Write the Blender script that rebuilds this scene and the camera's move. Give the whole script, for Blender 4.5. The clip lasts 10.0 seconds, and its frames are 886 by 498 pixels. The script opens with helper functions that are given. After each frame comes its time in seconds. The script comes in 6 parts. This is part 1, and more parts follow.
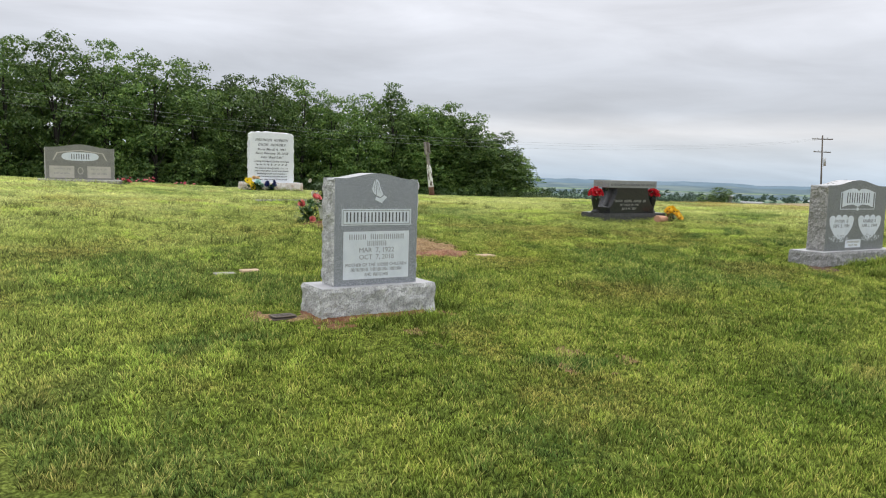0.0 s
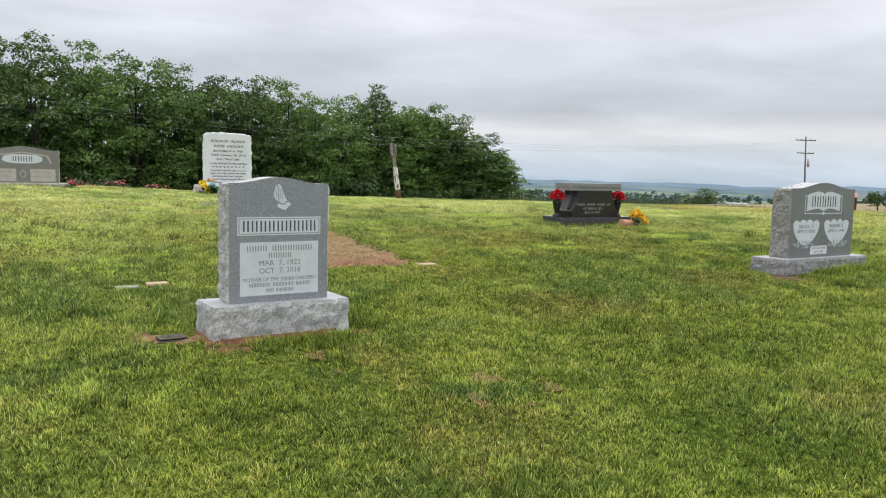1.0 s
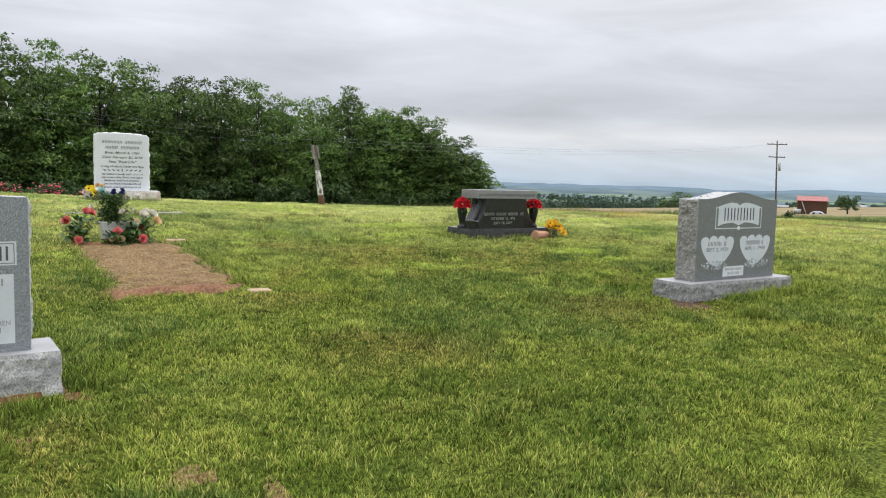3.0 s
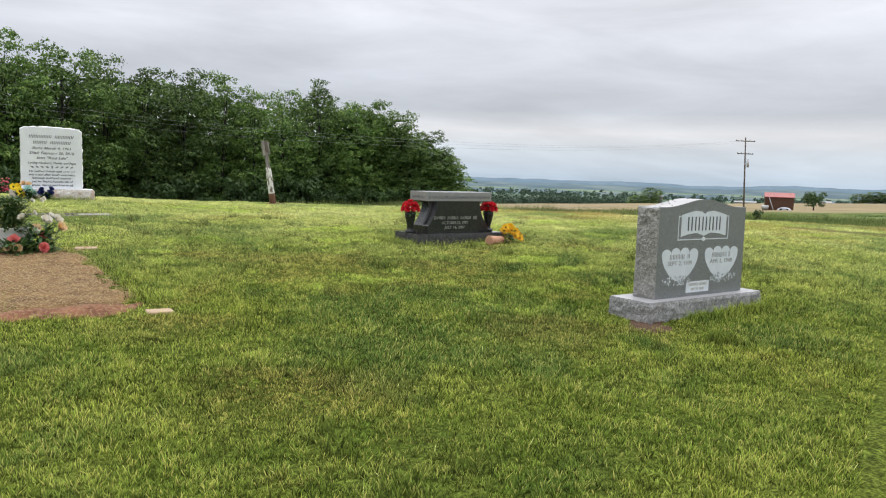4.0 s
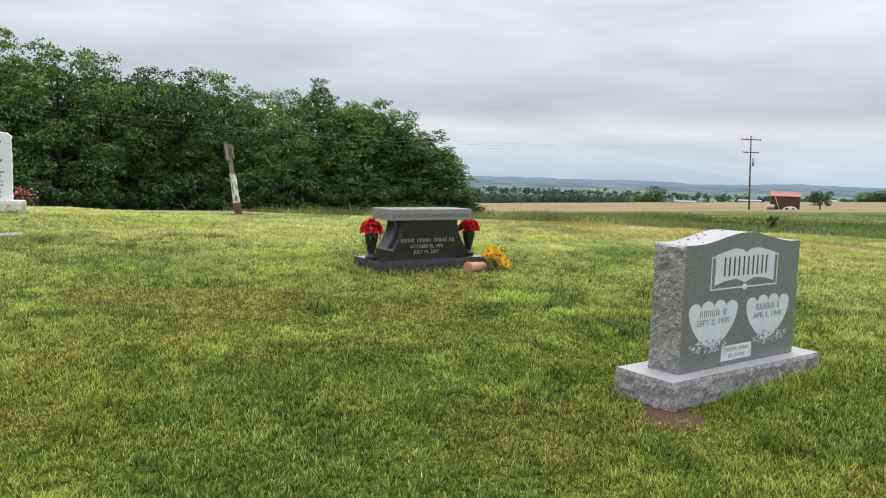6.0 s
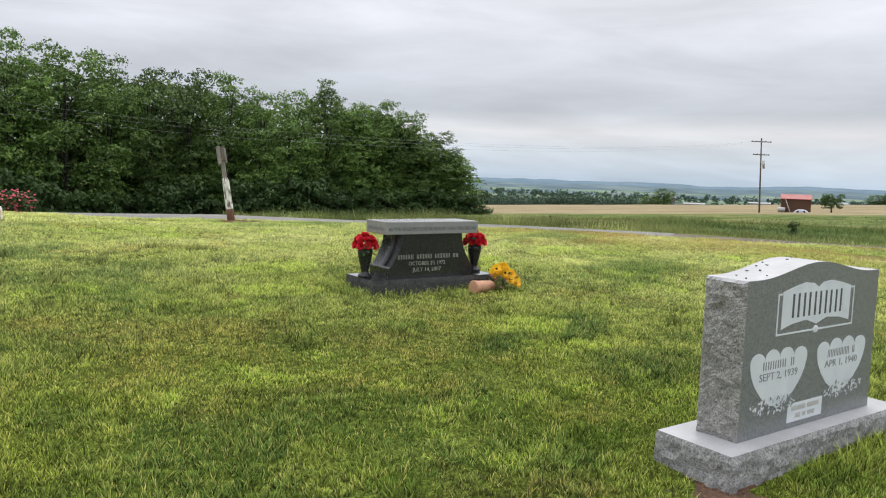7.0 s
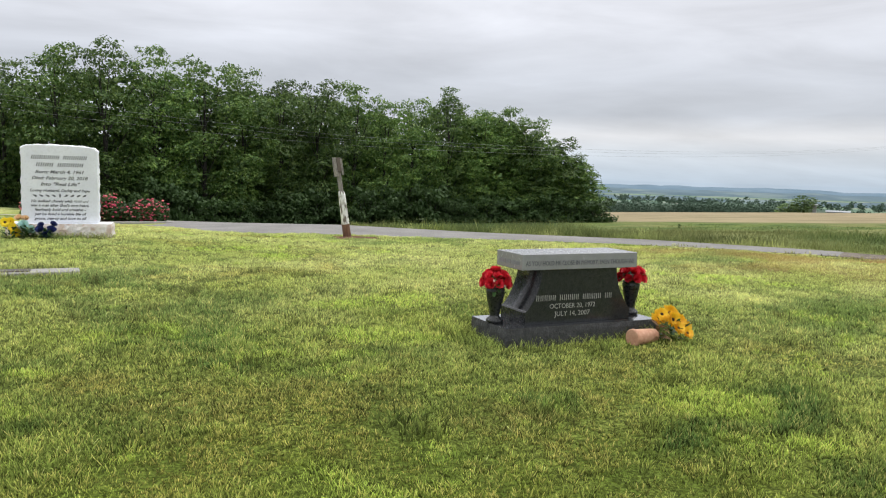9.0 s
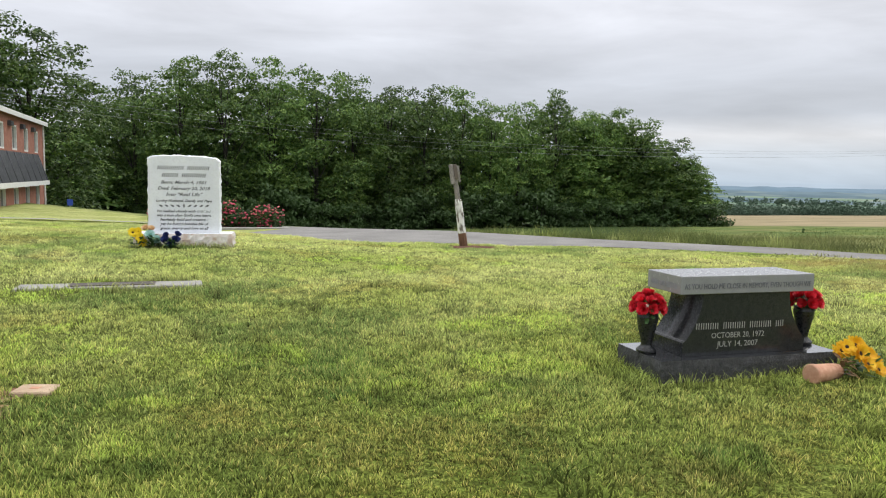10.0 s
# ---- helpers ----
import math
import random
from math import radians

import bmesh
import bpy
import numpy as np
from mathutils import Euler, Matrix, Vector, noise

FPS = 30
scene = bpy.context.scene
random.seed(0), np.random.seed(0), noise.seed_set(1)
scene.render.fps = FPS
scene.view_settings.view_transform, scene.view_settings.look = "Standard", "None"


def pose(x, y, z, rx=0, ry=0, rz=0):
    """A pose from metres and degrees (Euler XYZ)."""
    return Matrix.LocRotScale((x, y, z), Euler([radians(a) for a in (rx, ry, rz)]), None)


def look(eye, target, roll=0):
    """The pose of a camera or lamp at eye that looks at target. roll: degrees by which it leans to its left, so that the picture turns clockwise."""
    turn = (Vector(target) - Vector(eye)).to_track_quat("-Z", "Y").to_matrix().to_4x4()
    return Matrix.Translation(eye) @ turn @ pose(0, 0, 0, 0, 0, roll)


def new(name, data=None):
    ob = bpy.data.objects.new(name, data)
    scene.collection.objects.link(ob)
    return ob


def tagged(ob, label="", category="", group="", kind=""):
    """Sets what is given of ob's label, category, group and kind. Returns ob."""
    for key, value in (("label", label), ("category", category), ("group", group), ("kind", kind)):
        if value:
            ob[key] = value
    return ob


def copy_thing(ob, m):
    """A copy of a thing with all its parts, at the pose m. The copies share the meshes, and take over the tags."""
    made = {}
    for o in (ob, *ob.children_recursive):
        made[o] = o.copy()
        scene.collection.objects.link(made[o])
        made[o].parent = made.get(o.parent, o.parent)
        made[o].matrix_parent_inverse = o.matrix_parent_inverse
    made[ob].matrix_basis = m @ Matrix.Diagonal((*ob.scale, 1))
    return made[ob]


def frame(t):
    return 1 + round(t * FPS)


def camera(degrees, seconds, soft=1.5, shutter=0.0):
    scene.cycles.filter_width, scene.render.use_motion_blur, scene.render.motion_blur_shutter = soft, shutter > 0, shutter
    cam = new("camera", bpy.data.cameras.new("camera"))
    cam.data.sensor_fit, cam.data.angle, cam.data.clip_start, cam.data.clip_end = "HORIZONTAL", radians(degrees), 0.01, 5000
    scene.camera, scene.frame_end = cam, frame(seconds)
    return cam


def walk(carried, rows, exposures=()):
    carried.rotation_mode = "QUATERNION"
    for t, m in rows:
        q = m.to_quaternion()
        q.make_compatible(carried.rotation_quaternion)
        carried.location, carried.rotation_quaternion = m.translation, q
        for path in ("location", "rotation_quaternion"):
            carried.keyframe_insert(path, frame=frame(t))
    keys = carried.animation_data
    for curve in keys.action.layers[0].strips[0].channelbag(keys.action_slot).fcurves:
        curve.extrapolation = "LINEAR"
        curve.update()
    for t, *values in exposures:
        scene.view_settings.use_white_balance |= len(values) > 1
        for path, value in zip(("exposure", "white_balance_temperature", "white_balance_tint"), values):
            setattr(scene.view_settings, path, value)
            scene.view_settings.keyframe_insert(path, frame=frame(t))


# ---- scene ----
cam = camera(61.2, 10.0, 1.1)
PATH = [
    (0, (0.016, 0.035, 1.252), (1.05, 1.735, 1.049), 1.5),
    (0.5, (0.315, 0.116, 1.258), (1.364, 1.807, 1.06), 1.4),
    (1, (0.65, 0.226, 1.274), (1.712, 1.91, 1.076), 1.4),
    (1.5, (1.038, 0.301, 1.275), (2.11, 1.978, 1.077), 1.2),
    (2, (1.407, 0.345, 1.302), (2.487, 2.018, 1.105), 1.3),
    (2.5, (1.8, 0.495, 1.311), (2.893, 2.158, 1.115), 1.5),
    (2.7, (1.935, 0.543, 1.318), (3.032, 2.204, 1.127), 1.5),
    (4, (2.738, 1.02, 1.411), (3.906, 2.63, 1.21), 1.8),
    (4.5, (3.01, 1.246, 1.447), (4.191, 2.847, 1.245), 1.8),
    (5, (3.325, 1.514, 1.49), (4.51, 3.112, 1.287), 1.8),
    (5.5, (3.606, 1.778, 1.522), (4.776, 3.387, 1.318), 1.7),
    (7, (4.34, 2.648, 1.602), (5.485, 4.276, 1.401), 1.8),
    (7.5, (4.535, 2.957, 1.633), (5.644, 4.61, 1.435), 1.7),
    (8, (4.689, 3.212, 1.657), (5.74, 4.903, 1.462), 1.6),
    (8.5, (4.813, 3.46, 1.655), (5.776, 5.202, 1.456), 1.6),
    (9, (4.867, 3.741, 1.681), (5.736, 5.531, 1.488), 1.6),
    (9.5, (4.86, 3.959, 1.71), (5.619, 5.8, 1.523), 1.4),
    (10, (4.857, 4.242, 1.723), (5.468, 6.137, 1.533), 1.1),
]
walk(cam, [(t, look(eye, target, roll)) for t, eye, target, roll in PATH])

# ---- world and sun: an overcast morning ----
SUN_EL, SUN_AZ = radians(52), radians(60)
world = bpy.data.worlds.new("overcast_sky")
scene.world = world
world.use_nodes = True
wn, wl = world.node_tree.nodes, world.node_tree.links
wn.clear()


def wnode(kind, **vals):
    n = wn.new(kind)
    for k, v in vals.items():
        n.inputs[k].default_value = v
    return n


def wmath(op, a, b=None, clamp=False):
    n = wn.new("ShaderNodeMath")
    n.operation, n.use_clamp = op, clamp
    for i, v in enumerate((a, b)):
        if v is None:
            continue
        if isinstance(v, (int, float)):
            n.inputs[i].default_value = v
        else:
            wl.new(v, n.inputs[i])
    return n.outputs[0]


sky = wn.new("ShaderNodeTexSky")
sky.sky_type, sky.sun_disc = "NISHITA", False
sky.sun_elevation, sky.sun_rotation = SUN_EL, SUN_AZ
sky.air_density, sky.dust_density = 1.5, 3.0
coord = wn.new("ShaderNodeTexCoord")
split = wn.new("ShaderNodeSeparateXYZ")
wl.new(coord.outputs["Generated"], split.inputs[0])
# the cloud deck as a plane overhead, so that its streaks close up towards the horizon
height = wmath("MAXIMUM", split.outputs["Z"], 0.0)
lift = wmath("ADD", height, 0.10)
deck = wn.new("ShaderNodeCombineXYZ")
wl.new(wmath("DIVIDE", split.outputs["X"], lift), deck.inputs["X"])
wl.new(wmath("DIVIDE", split.outputs["Y"], lift), deck.inputs["Y"])
spin = wn.new("ShaderNodeMapping")
spin.inputs["Rotation"].default_value = (0, 0, radians(-32))
spin.inputs["Scale"].default_value = (0.40, 0.95, 1.0)
wl.new(deck.outputs[0], spin.inputs[0])
streak = wnode("ShaderNodeTexNoise", Scale=1.0, Detail=6.0, Roughness=0.56, Distortion=0.5)
wl.new(spin.outputs[0], streak.inputs["Vector"])
by_height = wn.new("ShaderNodeValToRGB")
wl.new(wmath("POWER", height, 0.5), by_height.inputs[0])
ramp = by_height.color_ramp
STOPS = [
    (0.0, (0.54, 0.65, 0.77)), (0.11, (0.63, 0.725, 0.83)), (0.19, (0.70, 0.765, 0.84)), (0.24, (0.80, 0.82, 0.86)),
    (0.29, (0.57, 0.61, 0.68)), (0.36, (0.64, 0.675, 0.75)), (0.45, (0.78, 0.80, 0.87)), (0.54, (0.80, 0.815, 0.875)), (0.70, (0.90, 0.91, 0.95)), (1.0, (1.0, 1.0, 1.0)),
]
ramp.elements[0].position, ramp.elements[0].color = STOPS[0][0], (*STOPS[0][1], 1)
ramp.elements[1].position, ramp.elements[1].color = STOPS[-1][0], (*STOPS[-1][1], 1)
for at, colour in STOPS[1:-1]:
    e = ramp.elements.new(at)
    e.color = (*colour, 1)
# long level banks low in the sky
bank_at = wn.new("ShaderNodeCombineXYZ")
wl.new(wmath("MULTIPLY", wmath("ARCTAN2", split.outputs["Y"], split.outputs["X"]), 3.4), bank_at.inputs["X"])
wl.new(wmath("MULTIPLY", height, 17.0), bank_at.inputs["Y"])
banks = wnode("ShaderNodeTexNoise", Scale=1.0, Detail=5.0, Roughness=0.55, Distortion=0.35)
wl.new(bank_at.outputs[0], banks.inputs["Vector"])
shade = wn.new("ShaderNodeMapRange")
for k, v in (("From Min", 0.30), ("From Max", 0.70), ("To Min", 0.86), ("To Max", 1.22)):
    shade.inputs[k].default_value = v
wl.new(wmath("ADD", wmath("MULTIPLY", banks.outputs[0], 0.75), wmath("MULTIPLY", streak.outputs[0], 0.25)), shade.inputs["Value"])
# overhead the deck is brighter than at the horizon
zenith = wmath("MULTIPLY_ADD", wmath("MULTIPLY", height, height), 1.5)
zenith.node.inputs[2].default_value = 1.0
shade_all = wmath("MULTIPLY", shade.outputs[0], zenith)
clouds = wn.new("ShaderNodeVectorMath")
clouds.operation = "SCALE"
wl.new(by_height.outputs[0], clouds.inputs[0])
wl.new(shade_all, clouds.inputs["Scale"])
dim = wn.new("ShaderNodeVectorMath")
dim.operation = "SCALE"
dim.inputs["Scale"].default_value = 0.08
wl.new(sky.outputs[0], dim.inputs[0])
cover = wn.new("ShaderNodeMix")
cover.data_type = "RGBA"
cover.inputs["Factor"].default_value = 0.93
wl.new(dim.outputs[0], cover.inputs["A"])
wl.new(clouds.outputs[0], cover.inputs["B"])
back = wnode("ShaderNodeBackground", Strength=0.97)
wl.new(cover.outputs["Result"], back.inputs["Color"])
out = wn.new("ShaderNodeOutputWorld")
wl.new(back.outputs[0], out.inputs["Surface"])

sun = new("sun", bpy.data.lights.new("sun", "SUN"))
sun.data.energy, sun.data.angle, sun.data.color = 0.9, radians(35), (1.0, 0.97, 0.92)
sun.matrix_world = look((0, 0, 30), (-math.sin(SUN_AZ) * math.cos(SUN_EL), -math.cos(SUN_AZ) * math.cos(SUN_EL), 30 - math.sin(SUN_EL)))

# ---- materials ----
def mat(name, low, high, scale=8.0, rough=0.6, speck=None, speck_scale=300.0, speck_amount=0.35, bump=0.0, bump_scale=60.0,
        metal=0.0, spec=0.5, coat=0.0, thin=0.0, world_space=False, stretch=(1, 1, 1), tone=0.0):
    """A surface of two colours broken by coarse noise, with fine specks, relief and, for leaves, light passing through."""
    m = bpy.data.materials.new(name)
    m.use_nodes = True
    nodes, links = m.node_tree.nodes, m.node_tree.links
    nodes.clear()
    if world_space:
        src = nodes.new("ShaderNodeNewGeometry").outputs["Position"]
    else:
        src = nodes.new("ShaderNodeTexCoord").outputs["Object"]
    mp = nodes.new("ShaderNodeMapping")
    mp.inputs["Scale"].default_value = stretch
    links.new(src, mp.inputs[0])
    src = mp.outputs[0]

    def noise_tex(s, detail=4.0, rgh=0.6):
        n = nodes.new("ShaderNodeTexNoise")
        n.inputs["Scale"].default_value, n.inputs["Detail"].default_value, n.inputs["Roughness"].default_value = s, detail, rgh
        links.new(src, n.inputs["Vector"])
        return n.outputs[0]

    def mix(fac, a, b, kind="MIX"):
        n = nodes.new("ShaderNodeMix")
        n.data_type, n.blend_type = "RGBA", kind
        for key, v in (("Factor", fac), ("A", a), ("B", b)):
            if isinstance(v, (int, float)):
                n.inputs[key].default_value = v
            elif isinstance(v, tuple):
                n.inputs[key].default_value = (*v, 1)
            else:
                links.new(v, n.inputs[key])
        return n.outputs["Result"]

    def span(value, a, b, c=0.0, d=1.0):
        n = nodes.new("ShaderNodeMapRange")
        for key, v in (("From Min", a), ("From Max", b), ("To Min", c), ("To Max", d)):
            n.inputs[key].default_value = v
        links.new(value, n.inputs["Value"])
        return n.outputs[0]

    base = mix(span(noise_tex(scale), 0.32, 0.68), low, high)
    if speck is not None:
        base = mix(span(noise_tex(speck_scale, 2.0, 0.5), 0.50, 0.62, 0.0, speck_amount), base, speck)
    if tone:
        info = nodes.new("ShaderNodeObjectInfo")
        dark = nodes.new("ShaderNodeVectorMath")
        dark.operation = "SCALE"
        links.new(base, dark.inputs[0])
        links.new(span(info.outputs["Random"], 0, 1, 1 - tone, 1 + tone), dark.inputs["Scale"])
        base = dark.outputs[0]
    bsdf = nodes.new("ShaderNodeBsdfPrincipled")
    links.new(base, bsdf.inputs["Base Color"])
    links.new(span(noise_tex(scale * 3), 0.3, 0.7, max(rough - 0.08, 0.02), min(rough + 0.08, 1)), bsdf.inputs["Roughness"])
    bsdf.inputs["Metallic"].default_value, bsdf.inputs["Specular IOR Level"].default_value = metal, spec
    bsdf.inputs["Coat Weight"].default_value = coat
    if bump:
        b = nodes.new("ShaderNodeBump")
        b.inputs["Strength"].default_value, b.inputs["Distance"].default_value = 1.0, bump
        links.new(noise_tex(bump_scale, 5.0, 0.65), b.inputs["Height"])
        links.new(b.outputs[0], bsdf.inputs["Normal"])
    surface = bsdf.outputs[0]
    if thin:
        t = nodes.new("ShaderNodeBsdfTranslucent")
        links.new(base, t.inputs["Color"])
        s = nodes.new("ShaderNodeMixShader")
        s.inputs[0].default_value = thin
        links.new(surface, s.inputs[1])
        links.new(t.outputs[0], s.inputs[2])
        surface = s.outputs[0]
    o = nodes.new("ShaderNodeOutputMaterial")
    links.new(surface, o.inputs["Surface"])
    return m


granite_face = mat("granite_polished", (0.15, 0.165, 0.19), (0.26, 0.275, 0.305), 110, 0.32, (0.46, 0.48, 0.52), 230, 0.75)
granite_rough = mat("granite_rock_pitched", (0.38, 0.38, 0.39), (0.68, 0.68, 0.68), 16, 0.85, (0.17, 0.17, 0.185), 130, 0.6, 0.012, 60)
granite_sawn = mat("granite_sawn_top", (0.37, 0.375, 0.39), (0.47, 0.47, 0.49), 6, 0.5, (0.26, 0.26, 0.28), 260, 0.4)
dark_face = mat("granite_grey_polished", (0.12, 0.13, 0.138), (0.20, 0.212, 0.222), 100, 0.32, (0.30, 0.31, 0.32), 260, 0.55)
dark_rough = mat("granite_grey_pitched", (0.27, 0.265, 0.255), (0.50, 0.49, 0.475), 42, 0.9, (0.13, 0.13, 0.13), 150, 0.6, 0.020, 60)
dark_base = mat("granite_grey_pitched_base", (0.24, 0.24, 0.245), (0.42, 0.42, 0.425), 36, 0.85, (0.10, 0.10, 0.105), 110, 0.6, 0.012, 60)
frosted = mat("granite_frosted", (0.60, 0.645, 0.70), (0.68, 0.72, 0.77), 14, 0.7, (0.50, 0.53, 0.58), 260, 0.35)
engraved = mat("engraving_dark", (0.07, 0.075, 0.085), (0.11, 0.115, 0.125), 30, 0.8)
engraved_soft = mat("engraving_grey", (0.22, 0.23, 0.24), (0.28, 0.29, 0.30), 30, 0.8)
marble = mat("white_marble", (0.70, 0.72, 0.77), (0.79, 0.81, 0.85), 5, 0.6, (0.62, 0.63, 0.66), 40, 0.35, 0.002, 70)
marble_base = mat("white_marble_stained", (0.56, 0.48, 0.43), (0.76, 0.73, 0.71), 6, 0.7, (0.50, 0.33, 0.24), 11, 0.6, 0.004, 60)
black_granite = mat("black_granite", (0.012, 0.014, 0.016), (0.024, 0.026, 0.028), 40, 0.16, (0.055, 0.056, 0.058), 260, 0.5, spec=0.4)
black_honed = mat("black_granite_honed", (0.012, 0.013, 0.015), (0.024, 0.026, 0.028), 22, 0.24, (0.06, 0.062, 0.065), 60, 0.4, 0.002, 30, spec=0.3)
black_gloss = mat("black_granite_mirror_polish", (0.016, 0.018, 0.020), (0.028, 0.030, 0.033), 40, 0.09, (0.06, 0.06, 0.062), 260, 0.5, spec=0.9, coat=1.0)
black_rough = mat("black_granite_pitched", (0.02, 0.021, 0.023), (0.075, 0.076, 0.079), 26, 0.6, (0.015, 0.015, 0.015), 110, 0.6, 0.010, 60)
seat_stone = mat("grey_granite_seat", (0.22, 0.225, 0.23), (0.26, 0.265, 0.27), 12, 0.22, (0.29, 0.29, 0.295), 240, 0.4)
engraved_pale = mat("engraving_pale", (0.26, 0.26, 0.25), (0.34, 0.34, 0.325), 30, 0.8)
warm_face = mat("warm_grey_granite", (0.155, 0.155, 0.145), (0.21, 0.207, 0.192), 14, 0.35, (0.36, 0.35, 0.33), 200, 0.5)
warm_light = mat("warm_frosted_granite", (0.42, 0.40, 0.36), (0.50, 0.47, 0.43), 12, 0.7)
warm_rough = mat("warm_grey_pitched", (0.38, 0.37, 0.355), (0.50, 0.49, 0.47), 22, 0.8, (0.24, 0.23, 0.22), 150, 0.5, 0.005, 80)
red_clay = mat("red_clay", (0.14, 0.055, 0.028), (0.26, 0.115, 0.06), 9, 0.95, (0.34, 0.24, 0.13), 45, 0.5, 0.02, 30)
# a darker brown clay than the red one
dark_clay = mat("dark_clay_soil", (0.06, 0.032, 0.02), (0.13, 0.07, 0.042), 12, 0.95, (0.20, 0.12, 0.07), 45, 0.5, 0.02, 30)
loose_straw = mat("loose_straw", (0.34, 0.25, 0.12), (0.50, 0.39, 0.21), 6, 0.9, thin=0.1)
straw_soil = mat("straw_covered_soil", (0.14, 0.070, 0.030), (0.30, 0.18, 0.075), 7, 0.95, (0.46, 0.35, 0.17), 60, 0.65, 0.03, 45)
bark_mulch = mat("red_bark_mulch", (0.10, 0.035, 0.02), (0.18, 0.07, 0.04), 12, 0.95, (0.05, 0.02, 0.015), 50, 0.6, 0.03, 40)
brick_pale = mat("pale_fired_brick", (0.40, 0.29, 0.19), (0.52, 0.39, 0.27), 20, 0.9, (0.40, 0.26, 0.18), 90, 0.4, 0.003, 80)
terracotta = mat("terracotta", (0.46, 0.22, 0.13), (0.58, 0.33, 0.22), 12, 0.85, (0.66, 0.42, 0.30), 40, 0.35, 0.002, 60)
concrete = mat("pale_concrete", (0.23, 0.225, 0.205), (0.34, 0.33, 0.30), 8, 0.9, (0.30, 0.29, 0.27), 60, 0.4, 0.003, 60)
bronze = mat("dark_bronze", (0.045, 0.035, 0.028), (0.09, 0.065, 0.05), 25, 0.45, metal=0.6)
black_iron = mat("black_cast_vase", (0.010, 0.011, 0.012), (0.02, 0.022, 0.024), 20, 0.3)
weathered_wood = mat("weathered_grey_wood", (0.19, 0.175, 0.16), (0.33, 0.305, 0.28), 4, 0.9, (0.10, 0.085, 0.075), 30, 0.5, 0.006, 40, stretch=(6, 6, 0.7))
stained_wood = mat("clay_stained_wood", (0.16, 0.085, 0.05), (0.26, 0.15, 0.09), 5, 0.9, (0.10, 0.06, 0.04), 30, 0.4, 0.006, 40, stretch=(6, 6, 0.7))
white_paint = mat("flaking_white_paint", (0.62, 0.62, 0.58), (0.80, 0.80, 0.78), 9, 0.7, (0.16, 0.135, 0.11), 13, 1.0, 0.004, 40, stretch=(1.6, 1.6, 0.55))
bark = mat("tree_bark", (0.018, 0.016, 0.013), (0.04, 0.035, 0.03), 3, 0.95, (0.03, 0.026, 0.022), 12, 0.5, 0.03, 14, stretch=(3, 3, 0.6))
leaf_oak = mat("oak_foliage", (0.034, 0.080, 0.016), (0.112, 0.205, 0.040), 0.3, 0.6, (0.245, 0.35, 0.07), 1.3, 0.65, thin=0.24, world_space=True, tone=0.36)
leaf_shrub = mat("shrub_foliage", (0.032, 0.072, 0.018), (0.075, 0.135, 0.034), 1.2, 0.6, thin=0.25, world_space=True, tone=0.15)
leaf_green = mat("garden_leaf", (0.03, 0.085, 0.022), (0.07, 0.15, 0.04), 12, 0.5, thin=0.2)
leaf_pale = mat("pale_green_leaf", (0.15, 0.25, 0.05), (0.28, 0.36, 0.09), 15, 0.5, thin=0.25)
petal_red = mat("red_silk_petal", (0.58, 0.012, 0.030), (0.80, 0.035, 0.06), 30, 0.6, thin=0.2)
petal_pink = mat("coral_pink_petal", (0.72, 0.16, 0.16), (0.82, 0.32, 0.30), 20, 0.6, thin=0.25)
petal_rose = mat("deep_pink_petal", (0.55, 0.05, 0.12), (0.72, 0.14, 0.2), 20, 0.6, thin=0.25)
petal_white = mat("cream_white_petal", (0.74, 0.70, 0.60), (0.85, 0.82, 0.76), 20, 0.6, thin=0.25)
petal_peach = mat("peach_petal", (0.80, 0.56, 0.32), (0.86, 0.70, 0.46), 20, 0.6, thin=0.25)
petal_yellow = mat("yellow_petal", (0.84, 0.60, 0.012), (0.92, 0.76, 0.04), 20, 0.6, thin=0.25)
petal_gold = mat("golden_petal", (0.78, 0.40, 0.008), (0.88, 0.60, 0.02), 20, 0.6, thin=0.25)
petal_blue = mat("navy_blue_petal", (0.012, 0.02, 0.10), (0.03, 0.045, 0.19), 20, 0.6, thin=0.15)
petal_aqua = mat("pale_aqua_petal", (0.40, 0.66, 0.62), (0.58, 0.78, 0.74), 20, 0.6, thin=0.25)
seed_head = mat("dark_seed_head", (0.025, 0.012, 0.006), (0.06, 0.03, 0.015), 60, 0.9)
asphalt = mat("worn_asphalt", (0.165, 0.158, 0.148), (0.245, 0.236, 0.222), 0.7, 0.9, (0.14, 0.135, 0.13), 25, 0.5, 0.006, 60, world_space=True)
track_soil = mat("dark_gravel_track", (0.075, 0.062, 0.050), (0.15, 0.125, 0.10), 0.9, 0.95, (0.26, 0.21, 0.15), 9, 0.6, 0.02, 30, world_space=True)
brick_red = mat("red_brick", (0.28, 0.11, 0.075), (0.40, 0.18, 0.125), 3, 0.9, (0.17, 0.06, 0.045), 14, 0.4, world_space=True)
paint_white = mat("white_painted_trim", (0.70, 0.70, 0.68), (0.80, 0.80, 0.78), 3, 0.6)
metal_roof = mat("dark_grey_metal_roof", (0.06, 0.062, 0.072), (0.10, 0.10, 0.115), 1.5, 0.4, metal=0.4)
window_glass = mat("dark_window_glass", (0.02, 0.024, 0.028), (0.035, 0.04, 0.045), 1, 0.05, spec=0.8)
red_roof = mat("red_metal_roof", (0.24, 0.035, 0.035), (0.33, 0.06, 0.055), 0.8, 0.5)
brown_board = mat("brown_boards", (0.075, 0.036, 0.02), (0.13, 0.062, 0.036), 1.2, 0.85, (0.05, 0.025, 0.016), 5, 0.5, stretch=(5, 5, 0.6))
